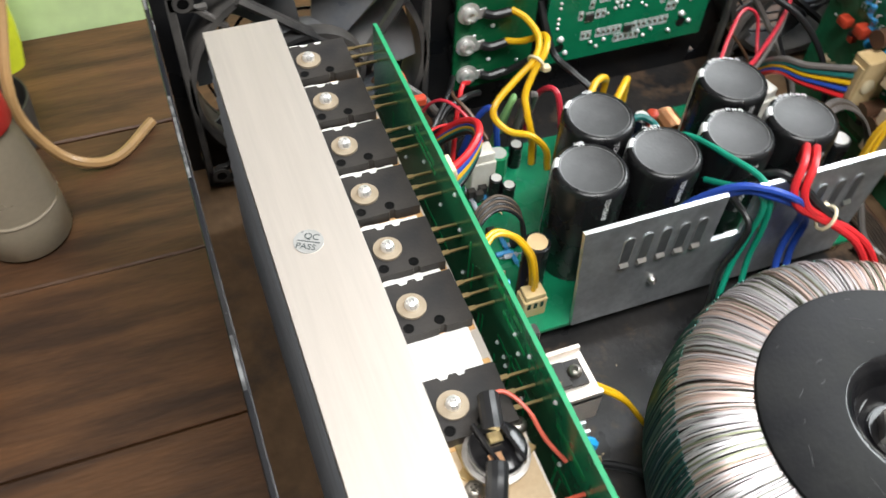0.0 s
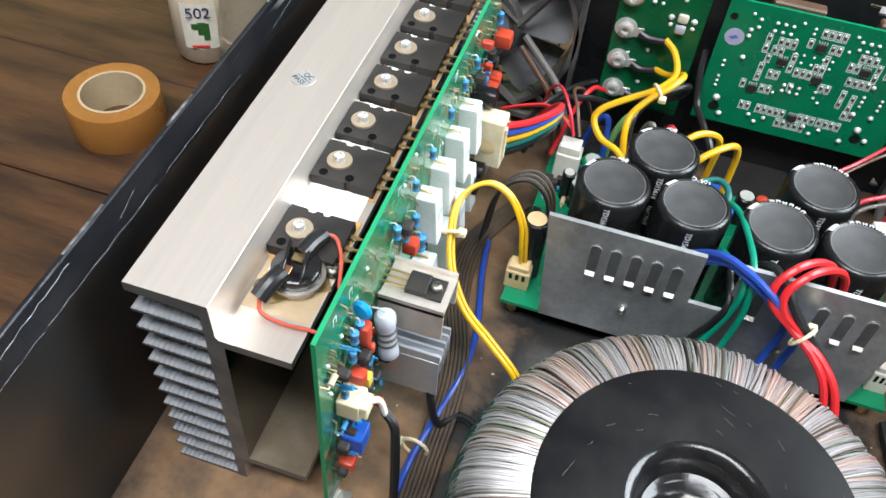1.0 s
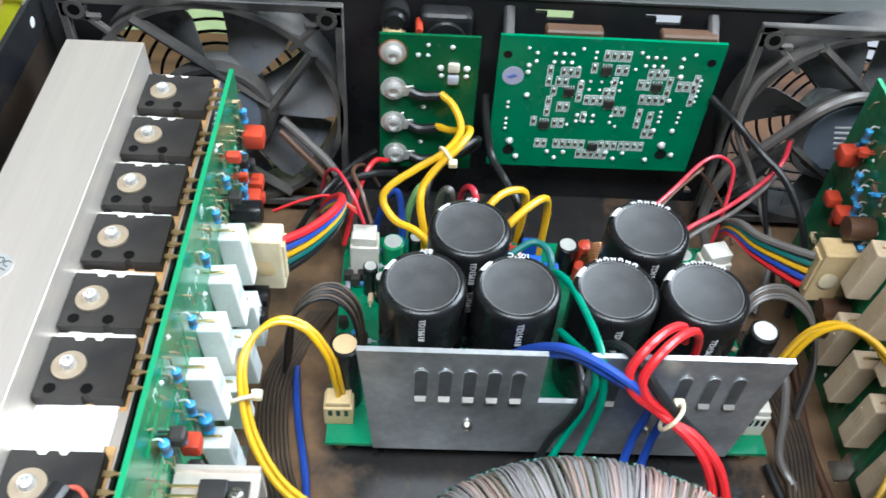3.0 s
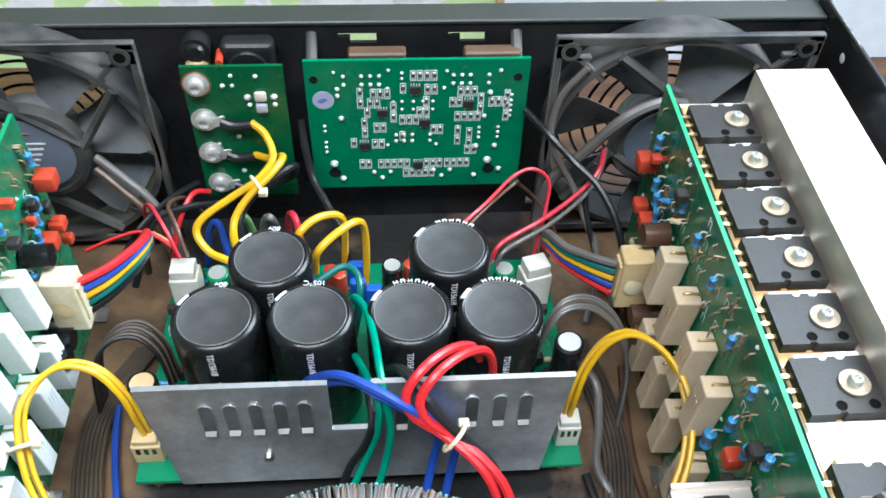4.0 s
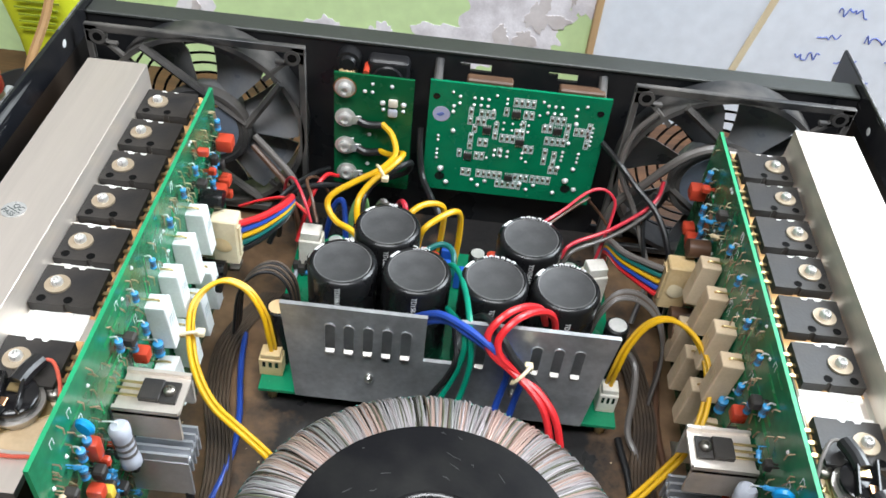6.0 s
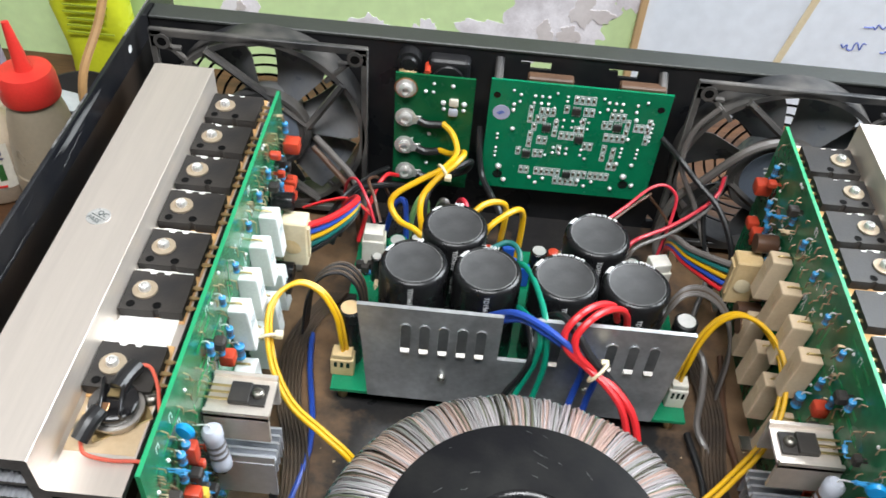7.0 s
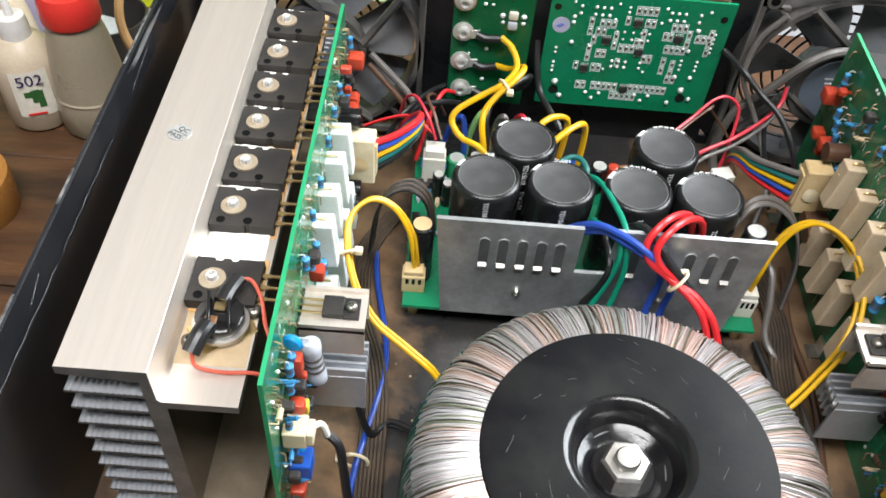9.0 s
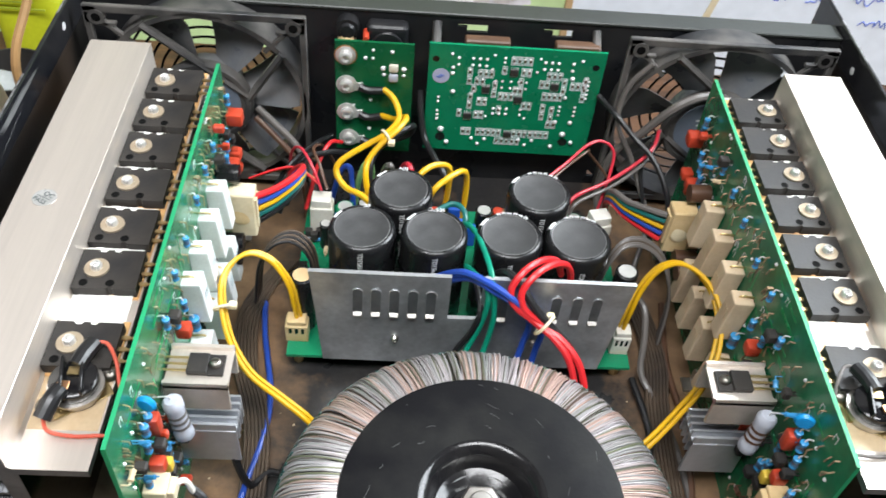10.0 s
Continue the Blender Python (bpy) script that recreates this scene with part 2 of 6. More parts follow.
def part(name, bm, material, parent, label="", smooth=False):
    me = bpy.data.meshes.new(name)
    o = ORG.get(parent, Vector((0, 0, 0)))
    for v in bm.verts:
        v.co = (v.co - o) * K
    bmesh.ops.recalc_face_normals(bm, faces=bm.faces)
    if smooth:
        for f in bm.faces:
            f.smooth = True
    bm.to_mesh(me)
    bm.free()
    for m in (material if isinstance(material, (list, tuple)) else [material]):
        me.materials.append(m)
    if smooth:
        me.set_sharp_from_angle(angle=radians(42))
    ob = new(name, me)
    if parent is not None:
        ob.parent = parent
    ORG[ob] = o
    return tagged(ob, label)


def solo(name, bm, material, label, category, group="", kind="", smooth=False):
    """One mesh that is a thing of its own, with its origin at its base."""
    xs = [v.co for v in bm.verts]
    o = Vector((sum(v.x for v in xs) / len(xs), sum(v.y for v in xs) / len(xs), min(v.z for v in xs)))
    for v in xs:
        v -= o
    ob = part(name, bm, material, None, smooth=smooth)
    ob.location = o * K
    ORG[ob] = o
    return tagged(ob, label, category, group, kind)


def box(bm, x0, x1, y0, y1, z0, z1, bevel=0.0, segs=1, turn=None, mi=0):
    c = Vector(((x0 + x1) / 2, (y0 + y1) / 2, (z0 + z1) / 2))
    m = Matrix.Translation(c) @ (turn.to_4x4() if turn is not None else Matrix()) @ Matrix.Diagonal((x1 - x0, y1 - y0, z1 - z0, 1))
    r = bmesh.ops.create_cube(bm, size=1, matrix=m)
    fs = {f for v in r["verts"] for f in v.link_faces}
    for f in fs:
        f.material_index = mi
    if bevel:
        es = {e for v in r["verts"] for e in v.link_edges}
        g = bmesh.ops.bevel(bm, geom=list(es), offset=bevel, segments=segs, affect='EDGES', profile=0.5)
        for f in g["faces"]:
            f.material_index = mi
    return bm


def rotz(d):
    return Matrix.Rotation(radians(d), 3, 'Z')


def rod(bm, a, b, r, r2=None, n=12, caps=True, mi=0):
    a, b = Vector(a), Vector(b)
    d = b - a
    q = d.to_track_quat('Z', 'Y').to_matrix().to_4x4()
    res = bmesh.ops.create_cone(bm, cap_ends=caps, segments=n, radius1=r, radius2=r if r2 is None else r2, depth=d.length,
                                matrix=Matrix.Translation((a + b) / 2) @ q)
    for f in {f for v in res["verts"] for f in v.link_faces}:
        f.material_index = mi
    return bm


def lathe(bm, prof, c, axis=None, n=32, mi=0):
    """Turns a profile of (radius, height) pairs round an upright axis through c."""
    c = Vector(c)
    q = (Vector(axis).to_track_quat('Z', 'Y').to_matrix() if axis else Matrix.Identity(3))
    rings = []
    for r, h in prof:
        if r < 1e-6:
            rings.append([bm.verts.new(c + q @ Vector((0, 0, h)))])
        else:
            rings.append([bm.verts.new(c + q @ Vector((r * math.cos(2 * math.pi * k / n), r * math.sin(2 * math.pi * k / n), h))) for k in range(n)])
    for A, B in zip(rings, rings[1:]):
        for k in range(n):
            j = (k + 1) % n
            if len(A) == 1 and len(B) == 1:
                continue
            vs = [A[0], B[k], B[j]] if len(A) == 1 else ([A[k], A[j], B[0]] if len(B) == 1 else [A[k], A[j], B[j], B[k]])
            bm.faces.new(vs).material_index = mi
    return bm


def smooth_line(pts, steps=8):
    P = [Vector(p) for p in pts]
    P = [P[0] * 2 - P[1]] + P + [P[-1] * 2 - P[-2]]
    out = []
    for i in range(1, len(P) - 2):
        p0, p1, p2, p3 = P[i - 1:i + 3]
        for s in range(steps):
            t = s / steps
            out.append(0.5 * (2 * p1 + (p2 - p0) * t + (2 * p0 - 5 * p1 + 4 * p2 - p3) * t * t + (3 * p1 - p0 - 3 * p2 + p3) * t ** 3))
    out.append(P[-2])
    return out


def tube(bm, pts, r, n=8, steps=8, mi=0, flat=1.0, curved=True):
    """A round (or flattened) wire through the points."""
    L = smooth_line(pts, steps) if curved and len(pts) > 2 else [Vector(p) for p in pts]
    rings, up = [], None
    for i, p in enumerate(L):
        t = (L[min(i + 1, len(L) - 1)] - L[max(i - 1, 0)]).normalized()
        if up is None:
            up = t.orthogonal().normalized() if abs(t.z) > 0.9 else Vector((0, 0, 1))
        side = t.cross(up).normalized()
        up = side.cross(t).normalized()
        rings.append([bm.verts.new(p + side * r * math.cos(2 * math.pi * k / n) + up * r * flat * math.sin(2 * math.pi * k / n)) for k in range(n)])
    for A, B in zip(rings, rings[1:]):
        for k in range(n):
            bm.faces.new([A[k], A[(k + 1) % n], B[(k + 1) % n], B[k]]).material_index = mi
    bm.faces.new(rings[0][::-1]).material_index = mi
    bm.faces.new(rings[-1]).material_index = mi
    return bm


def BM():
    return bmesh.new()


def extrude_profile(bm, pts, y0, y1, mi=0, end=0):
    """A closed outline in x and z, drawn out along y."""
    A = [bm.verts.new((x, y0, z)) for x, z in pts]
    B = [bm.verts.new((x, y1, z)) for x, z in pts]
    n = len(pts)
    for k in range(n):
        bm.faces.new([A[k], A[(k + 1) % n], B[(k + 1) % n], B[k]]).material_index = mi
    bm.faces.new(A[::-1]).material_index = end
    bm.faces.new(B).material_index = end
    return bm


def screw(bm, x, y, z, r=2.6, h=2.2, n=16, axis=None):
    """A pan-head screw with a cross recess."""
    q = Vector(axis).to_track_quat('Z', 'Y').to_matrix() if axis else Matrix.Identity(3)
    c = Vector((x, y, z))
    lathe(bm, [(r, 0), (r, h * 0.45), (r * 0.8, h * 0.85), (r * 0.42, h), (r * 0.36, h * 0.55), (0, h * 0.5)], c, axis, n)
    for a in (20, 110):
        m = q @ Matrix.Rotation(radians(a), 3, 'Z')
        d = m @ Vector((r * 0.62, 0, 0))
        rod(bm, c + q @ Vector((0, 0, h * 0.93)) - d, c + q @ Vector((0, 0, h * 0.93)) + d, r * 0.10, n=4)
    return bm


# ---- setting ----
TABLE_Z = -36
bench = thing("workbench", 0, 0, TABLE_Z, "dark worn wooden workbench of wide planks", "workbench", kind="structure")
WOOD = mat("dark_stained_wood", (0.092, 0.042, 0.018), 0.48, 0.0, (0.026, 0.012, 0.006), 7, 0.95, 0.3, 60, (1.2, 8, 8), rand=0.22, fine=0.4)
for i in range(11):
    y1 = 181 - i * 100
    bm = BM()
    box(bm, -900, 900, y1 - 99, y1, TABLE_Z - 24, TABLE_Z - 0.5 * (i % 2), 1.0)
    part("plank", bm, WOOD, bench)

WALLP = mat("green_wall_paint", (0.62, 0.80, 0.42), 0.6, 0.0, (0.55, 0.75, 0.37), 8, 0.5, 0.15, 60)
PRIMER = mat("white_primer", (0.84, 0.82, 0.86), 0.8, 0.0, (0.60, 0.57, 0.60), 60, 0.85, 0.5, 140, edge=(0.45, 0.7))
PLASTER = mat("bare_plaster", (0.68, 0.64, 0.64), 0.85, 0.0, (0.52, 0.47, 0.46), 22, 0.8, 0.4, 90)
PLAIN = mat("plain_wall", (0.27, 0.255, 0.24), 0.8, 0.0, (0.21, 0.20, 0.185), 3, 0.5)
wall = thing("wall_rear", 0, 200, -800, "lime green painted wall with peeling plaster patches", "wall", kind="structure")
bm = BM()
for a in ((-1500, 1500, 192, 212, -800, 190),):
    box(bm, *a)
part("wall_surface", bm, WALLP, wall)
bm = BM()
for a in ((-1500, 1500, 192.5, 212, 190.1, 330), (-1500, 310, 192, 212, 330, 1000), (1100, 1500, 192, 212, 330, 1000), (-1500, 1500, 192, 212, 1000, 1900)):
    box(bm, *a)
part("upper_wall", bm, PLAIN, wall, "plain greyish upper wall")
random.seed(5)
for cx, cz, rx, rz, bare in ((44, 24, 38, 44, 5), (-6, -4, 38, 20, 2), (-66, -4, 11, 15, 1), (-104, -6, 19, 17, 0), (-158, -12, 14, 11, 0), (-202, 2, 16, 22, 1), (-228, -14, 9, 9, 0),
                             (78, 70, 16, 40, 2), (-330, 20, 36, 24, 2), (-400, 60, 30, 16, 1)):
    spots = [(cx, cz, rx, rz, PRIMER, "white primer under the peeled paint")]
    for k in range(bare):
        spots.append((cx + random.uniform(-0.5, 0.5) * rx, cz + random.uniform(-0.6, 0.4) * rz, rx * random.uniform(0.12, 0.3), rz * random.uniform(0.12, 0.3), PLASTER, "bare grey plaster where the paint has peeled"))
    for px, pz, sx, sz, m, lab in spots:
        n = 120
        y = (191.85 if m is PRIMER else 191.3) - 0.012 * len(wall.children)
        ph = [random.uniform(0, 6.28) for _ in range(24)]
        bm = BM()
        ring = []
        for k in range(n):
            a = 2 * math.pi * k / n
            f = 0.86 + sum(0.30 / (j + 1.6) * math.sin((j + 1) * a + ph[j]) for j in range(24)) + random.uniform(-0.03, 0.03)
            f = max(0.25, f)
            ring.append((px + sx * f * math.cos(a), pz + sz * f * math.sin(a)))
        A = [bm.verts.new((x, 192.5, z)) for x, z in ring]
        B = [bm.verts.new((x, y, z)) for x, z in ring]
        c = bm.verts.new((px, y, pz))
        for k in range(n):
            bm.faces.new([A[k], A[(k + 1) % n], B[(k + 1) % n], B[k]])
            bm.faces.new([B[k], B[(k + 1) % n], c])
        part("peeled_patch", bm, m, wall, lab)
bm = BM()
for a in ((-1500, -1480, -2000, 212, -800, 1900), (1480, 1500, -2000, 212, -800, 1900), (-1500, 1500, -2020, -2000, -800, 1900)):
    box(bm, *a)
tagged(part("wall_sides", bm, PLAIN, None), "plain off-white plastered side walls of the room", "wall", kind="structure")
bm = BM()
box(bm, -1500, 1500, -2020, 232, 1900, 1920)
tagged(part("ceiling", bm, PLAIN, None), "plain off-white ceiling of the workshop", "ceiling", kind="structure")
bm = BM()
box(bm, -1500, 1500, -2020, 232, -820, -800)
tagged(part("floor", bm, PLASTER, None), "plain grey concrete workshop floor", "floor", kind="structure")
WINWOOD = mat("window_wood", (0.35, 0.24, 0.14), 0.5)
win = thing("window_1", 705, 200, 330, "wooden window letting daylight into the workshop", "window", kind="structure")
for a in ((310, 1100, 195, 209, 330, 342), (310, 1100, 195, 209, 988, 1000), (310, 322, 195, 209, 342, 988), (1088, 1100, 195, 209, 342, 988)):
    bm = BM()
    box(bm, *a, 1.0)
    part("window_frame", bm, WINWOOD, win)

# post and white boards on the wall
POSTW = mat("raw_wood_strip", (0.50, 0.34, 0.18), 0.6, 0.0, (0.36, 0.22, 0.11), 12, 0.7, 0.2, 100, (8, 8, 1))
bm = BM()
box(bm, 88, 93, 186, 191.5, TABLE_Z - 14, 330, 0.6)
strip = solo("wooden_strip", bm, POSTW, "thin raw wooden strip upright on the green wall", "strip", smooth=False)
BOARDW = mat("white_laminate", (0.72, 0.77, 0.84), 0.35, 0.0, (0.66, 0.71, 0.78), 6, 0.5)
INK = mat("blue_marker_ink", (0.12, 0.18, 0.52), 0.6)
wb = thing("white_board", 260, 190, TABLE_Z, "white laminate board on the wall with blue handwriting", "board")
bm = BM()
box(bm, 93.2, 640, 188.5, 191.6, TABLE_Z - 14, 320, 0.5)
part("panel", bm, BOARDW, wb)
bm = BM()
box(bm, 205, 210, 187.6, 188.45, TABLE_Z - 3, 150, turn=Matrix.Rotation(radians(12), 3, 'Y'))
part("joint_tape", bm, CREAM, wb)
random.seed(11)
for line in range(8):
    z = 2 + line * 18
    x = 232 + random.uniform(0, 30)
    while x < 440:
        w = random.uniform(9, 26)
        if random.random() < 0.7:
            pts, u = [], x
            while u < x + w:
                pts.append((u + random.uniform(-1, 1), 188.35, z + random.uniform(-1, 1) + random.choice((0, 3.2, 5.0))))
                u += random.uniform(1.2, 2.4)
            if len(pts) > 3:
                part("pen_stroke", tube(BM(), pts, 0.55, n=4, steps=4), INK, wb, "blue handwritten stroke")
        x += w + random.uniform(8, 26)

for ob in (wall, win, wb, strip):
    ob.location += Vector((-3, -10, 14)) * K

# ---- chassis ----
FX = ((-195, -84), (82, 193))  # the two fans, in x
FZ = (6, 117)
chassis = thing("amplifier_chassis", 0, -150, TABLE_Z, "black painted steel amplifier chassis, scratched and dusty, lid off", "chassis")
bm = BM()
box(bm, -201.1, 201.1, -345, 1, -2.5, 0)
part("floor_plate", bm, DUSTY, chassis, "black steel floor plate under brown dust")
for s in (-1, 1):
    bm = BM()
    o, i_ = s * 203.2, s * 201.2
    pts = [(o, -2), (o, 117.8), (s * 202.8, 118.4), (s * 201.6, 118.4), (i_, 117.8), (i_, 102), (i_, -2)]
    extrude_profile(bm, pts, -345, 39)
    bm.faces.ensure_lookup_table()
    bm.faces[5].material_index = 1
    part("side_wall", bm, [SCRATCHED, INNERWALL], chassis, "scratched black side wall, dusty brown below")
    bm = BM()
    lathe(bm, [(0, 0.15), (1.7, 0.15), (2.1, 0)], (s * 201.2, -22 if s > 0 else -29, 107.6 if s > 0 else 110.5), (-s, 0, 0), 14)
    part("fixing_hole", bm, PRINT, chassis, "bright screw hole in the side wall")
for x in (-180, 180):
    for y in (-320, -24):
        bm = BM()
        lathe(bm, [(0, TABLE_Z), (13, TABLE_Z), (14, TABLE_Z + 2), (16, -4), (16, -2.4), (0, -2.4)], (x, y, 0), n=24)
        part("rubber_foot", bm, EPOXY, chassis, "tall black rubber foot", smooth=True)
random.seed(14)
for s_ in (-1, 1):
    for y0, y1, z0, z1 in ((-345, -280, 101.5, 103), (-278, -214, 103, 103.6), (-208, -150, 103.4, 104.2), (-300, -262, 112, 115), (-236, -226, 108, 112), (-120, -96, 106, 109)):
        bm = BM()
        n = 12
        tube(bm, [(s_ * 201.19, y0 + (y1 - y0) * k / n, z0 + (z1 - z0) * k / n + random.uniform(-0.5, 0.5)) for k in range(n + 1)], random.choice((0.07, 0.10, 0.15)), n=4, steps=2)
        part("wall_scratch", bm, SCRATCHLINE, chassis, "pale scratch through the black paint")
    for y0, y1 in ((-330, -296), (-262, -240), (-200, -182), (-120, -80), (-30, 10)):
        bm = BM()
        box(bm, s_ * 202.4 - 0.5, s_ * 202.4 + 0.5, y0, y1, 118.2, 118.46, 0.05)
        part("worn_edge", bm, SCRATCHLINE, chassis, "paint worn off the edge")
bm = BM()
box(bm, -203.2, 203.2, -348, -345, -2, 118.4)
part("front_panel", bm, CHASSIS, chassis)


def holed_plate(bm, x0, x1, z0, z1, y0, y1, r, n=64):
    """A square plate with a round bore."""
    cx, cz, h = (x0 + x1) / 2, (z0 + z1) / 2, (x1 - x0) / 2
    out = {}
    for y in (y0, y1):
        C, Q = [], []
        for k in range(n):
            a = 2 * math.pi * (k + 0.5) / n
            c, s = math.cos(a), math.sin(a)
            f = h / max(abs(c), abs(s))
            C.append(bm.verts.new((cx + r * c, y, cz + r * s)))
            Q.append(bm.verts.new((cx + f * c, y, cz + f * s)))
        out[y] = (C, Q)
        for k in range(n):
            bm.faces.new([C[k], C[(k + 1) % n], Q[(k + 1) % n], Q[k]])
    for i in (0, 1):
        A, B = out[y0][i], out[y1][i]
        for k in range(n):
            bm.faces.new([A[k], A[(k + 1) % n], B[(k + 1) % n], B[k]])


for x0, x1 in FX:
    bm = BM()
    holed_plate(bm, x0, x1, FZ[0], FZ[1], 0.2, 2, 51.5)
    bmesh.ops.bisect_plane(bm, geom=bm.verts[:] + bm.edges[:] + bm.faces[:], plane_co=(0, 0, 111.6), plane_no=(0, 0, 1), clear_outer=True)
    part("fan_opening_plate", bm, CHASSIS, chassis)
    for z0, z1 in ((0, FZ[0]),):
        bm = BM()
        box(bm, x0, x1, 0.2, 2, z0, z1)
        part("rear_panel", bm, CHASSIS, chassis)
for a in ((-201, -195, 0, 111.6), (193, 201, 0, 111.6), (-84, -6, 0, 111.6), (10, 40, 0, 111.6), (55.5, 82, 0, 111.6), (-6, 10, 0, 103), (-6, 10, 107.5, 111.6), (40, 55.5, 0, 103), (40, 55.5, 107.5, 111.6), (-6, -1, 103, 106), (40, 45, 103, 106)):
    bm = BM()
    box(bm, a[0], a[1], 0.2, 2, a[2], a[3])
    part("rear_panel", bm, CHASSIS, chassis)
bm = BM()
box(bm, -201, 201, -0.6, 12.6, 111.7, 113.7, 0.5)
part("rear_flange", bm, FLANGE, chassis, "dull black top flange of the rear panel")
for x0, x1 in FX:
    bm = BM()
    cx, cz = (x0 + x1) / 2, (FZ[0] + FZ[1]) / 2
    for r in (16, 22, 28, 34, 40, 46):
        ring = [(cx + r * math.cos(k * math.pi / 24), 1.2, cz + r * math.sin(k * math.pi / 24)) for k in range(49)]
        tube(bm, ring, 0.75, n=5, curved=False)
    for a in (45, 135):
        d = Vector((math.cos(radians(a)), 0, math.sin(radians(a)))) * 53
        rod(bm, Vector((cx, 1.2, cz)) - d, Vector((cx, 1.2, cz)) + d, 0.8, n=5)
    part("fan_grille", bm, CHASSIS, chassis)


def fan(x0, x1, spin):
    cx, cz, yf = (x0 + x1) / 2, (FZ[0] + FZ[1]) / 2, -19
    f = thing("cooling_fan", cx, -9, FZ[0], "large dusty black plastic cooling fan on the rear panel", "fan", "rear cooling fans")
    bm = BM()
    for a in ((x0, x1, FZ[1] - 4.2, FZ[1]), (x0, x1, FZ[0], FZ[0] + 4.2), (x0, x0 + 3.4, FZ[0] + 3.4, FZ[1] - 3.4), (x1 - 3.4, x1, FZ[0] + 3.4, FZ[1] - 3.4)):
        box(bm, a[0], a[1], yf, yf + 3.2, a[2], a[3], 0.5)
    lathe(bm, [(51.5, 0), (54.2, 0), (54.2, 3), (51.5, 3), (51.5, 0)], (cx, yf, cz), (0, 1, 0), 56)
    n = 48
    for r0, r1 in ((51.5, 54.0),):
        rings = []
        for r, y in ((r0, yf + 1), (r0, -1), (r1, -1), (r1, yf + 1)):
            rings.append([bm.verts.new((cx + r * math.cos(2 * math.pi * k / n), y, cz + r * math.sin(2 * math.pi * k / n))) for k in range(n)])
        for A, B in zip(rings, rings[1:] + rings[:1]):
            for k in range(n):
                bm.faces.new([A[k], A[(k + 1) % n], B[(k + 1) % n], B[k]])
    for sx in (-1, 1):
        for sz in (-1, 1):
            c = Vector((cx + sx * 49, yf - 0.2, cz + sz * 49))
            lathe(bm, [(4.2, 3), (4.2, -0.3), (2.3, -0.3), (2.3, 3)], c, (0, 1, 0), 16)
            box(bm, c.x + sx * 2.8 - 3.6, c.x + sx * 2.8 + 3.6, yf, yf + 3.1, c.z + sz * 4.6 - 1.7, c.z + sz * 4.6 + 1.7, 0.6)
            box(bm, c.x + sx * 4.6 - 1.7, c.x + sx * 4.6 + 1.7, yf, yf + 3.1, c.z - sz * 0.2 - 3.6, c.z - sz * 0.2 + 3.6, 0.6)
            box(bm, c.x - sx * 8 - 1.1, c.x - sx * 8 + 1.1, yf + 0.1, yf + 3, c.z - sz * 8 - 11, c.z - sz * 8 + 11, 0.3, turn=Matrix.Rotation(radians(45 * sx * sz), 3, 'Y'))
            box(bm, c.x - sx * 4 - 5, c.x - sx * 4 + 5, yf + 0.1, yf + 3, c.z - sz * 4 - 1.0, c.z - sz * 4 + 1.0, 0.3)
    part("frame", bm, FANP, f, "square fan frame with bolted corners", smooth=True)
    for sx in (-1, 1):
        for sz in (-1, 1):
            bm = BM()
            # closed disc; its black stands in for the shade in the hole
            lathe(bm, [(0, -0.1), (2.4, -0.1), (2.4, 1.0)], (cx + sx * 49, yf - 0.45, cz + sz * 49), (0, 1, 0), 14)
            part("screw_hole", bm, HOLE_SHADE, f, "black disc painting in the shade of a screw hole")
    bm = BM()
    lathe(bm, [(0, -0.4), (21, -0.4), (21.6, -1.6), (24, -1.6), (25, 0.5), (25, 4), (0, 4)], (cx, yf, cz), (0, 1, 0), 40)
    part("motor_plate", bm, FANP, f, smooth=True)
    bm = BM()
    lathe(bm, [(0, -0.8), (18.5, -0.8), (18.5, -0.3)], (cx, yf, cz), (0, 1, 0), 32)
    lab = part("label_sticker", bm, mat("fan_label", (0.16, 0.19, 0.24), 0.4), f, "faded blue-grey round label")
    bm = BM()
    for k in range(5):
        box(bm, cx - 8 + k, cx + 8 - k * 1.5, yf - 1.1, yf - 0.85, cz + 6 - k * 3, cz + 7 - k * 3)
    part("print_bar", bm, PRINT, lab)
    for a, q in ((38, 10), (121, 14), (218, 190), (301, 194)):
        bm = BM()
        d = Vector((math.cos(radians(a)), 0, math.sin(radians(a)))) * 54
        e = Vector((math.cos(radians(q)), 0, math.sin(radians(q)))) * 23.5
        p = Vector((cx, yf + 0.2, cz))
        tube(bm, [p + e, p + (e + d) / 2, p + d], 2.7, n=6, flat=0.8)
        part("strut", bm, FANP, f)
    rotor = part("rotor_hub", lathe(BM(), [(0, 4.2), (19, 4.2), (20, 6), (20, 17), (0, 17)], (cx, yf, cz), (0, 1, 0), 36), BLADE, f, smooth=True)
    for k in range(7):
        bm = BM()
        a0 = radians(spin + k * 360 / 7)
        rows = []
        for j in range(6):
            r = 20 + 30 * j / 5
            half = radians(16.5 + 0.8 * j) if j < 5 else radians(18)
            rows.append([(cx + r * math.cos(a0 + half * u + 0.10 * j / 5), yf + 10 + 5.5 * u + (0.8 * (1 - u * u)), cz + r * math.sin(a0 + half * u + 0.10 * j / 5)) for u in (-1, -0.5, 0, 0.5, 1)])
        g = [[(bm.verts.new(p), bm.verts.new((p[0], p[1] + 0.9, p[2]))) for p in r] for r in rows]
        for a, b in zip(g, g[1:]):
            for i in range(4):
                for q in (0, 1):
                    bm.faces.new([a[i][q], a[i + 1][q], b[i + 1][q], b[i][q]])
        edge = [r[0] for r in g] + g[-1][1:] + [r[-1] for r in g[-2::-1]] + g[0][-2:0:-1]
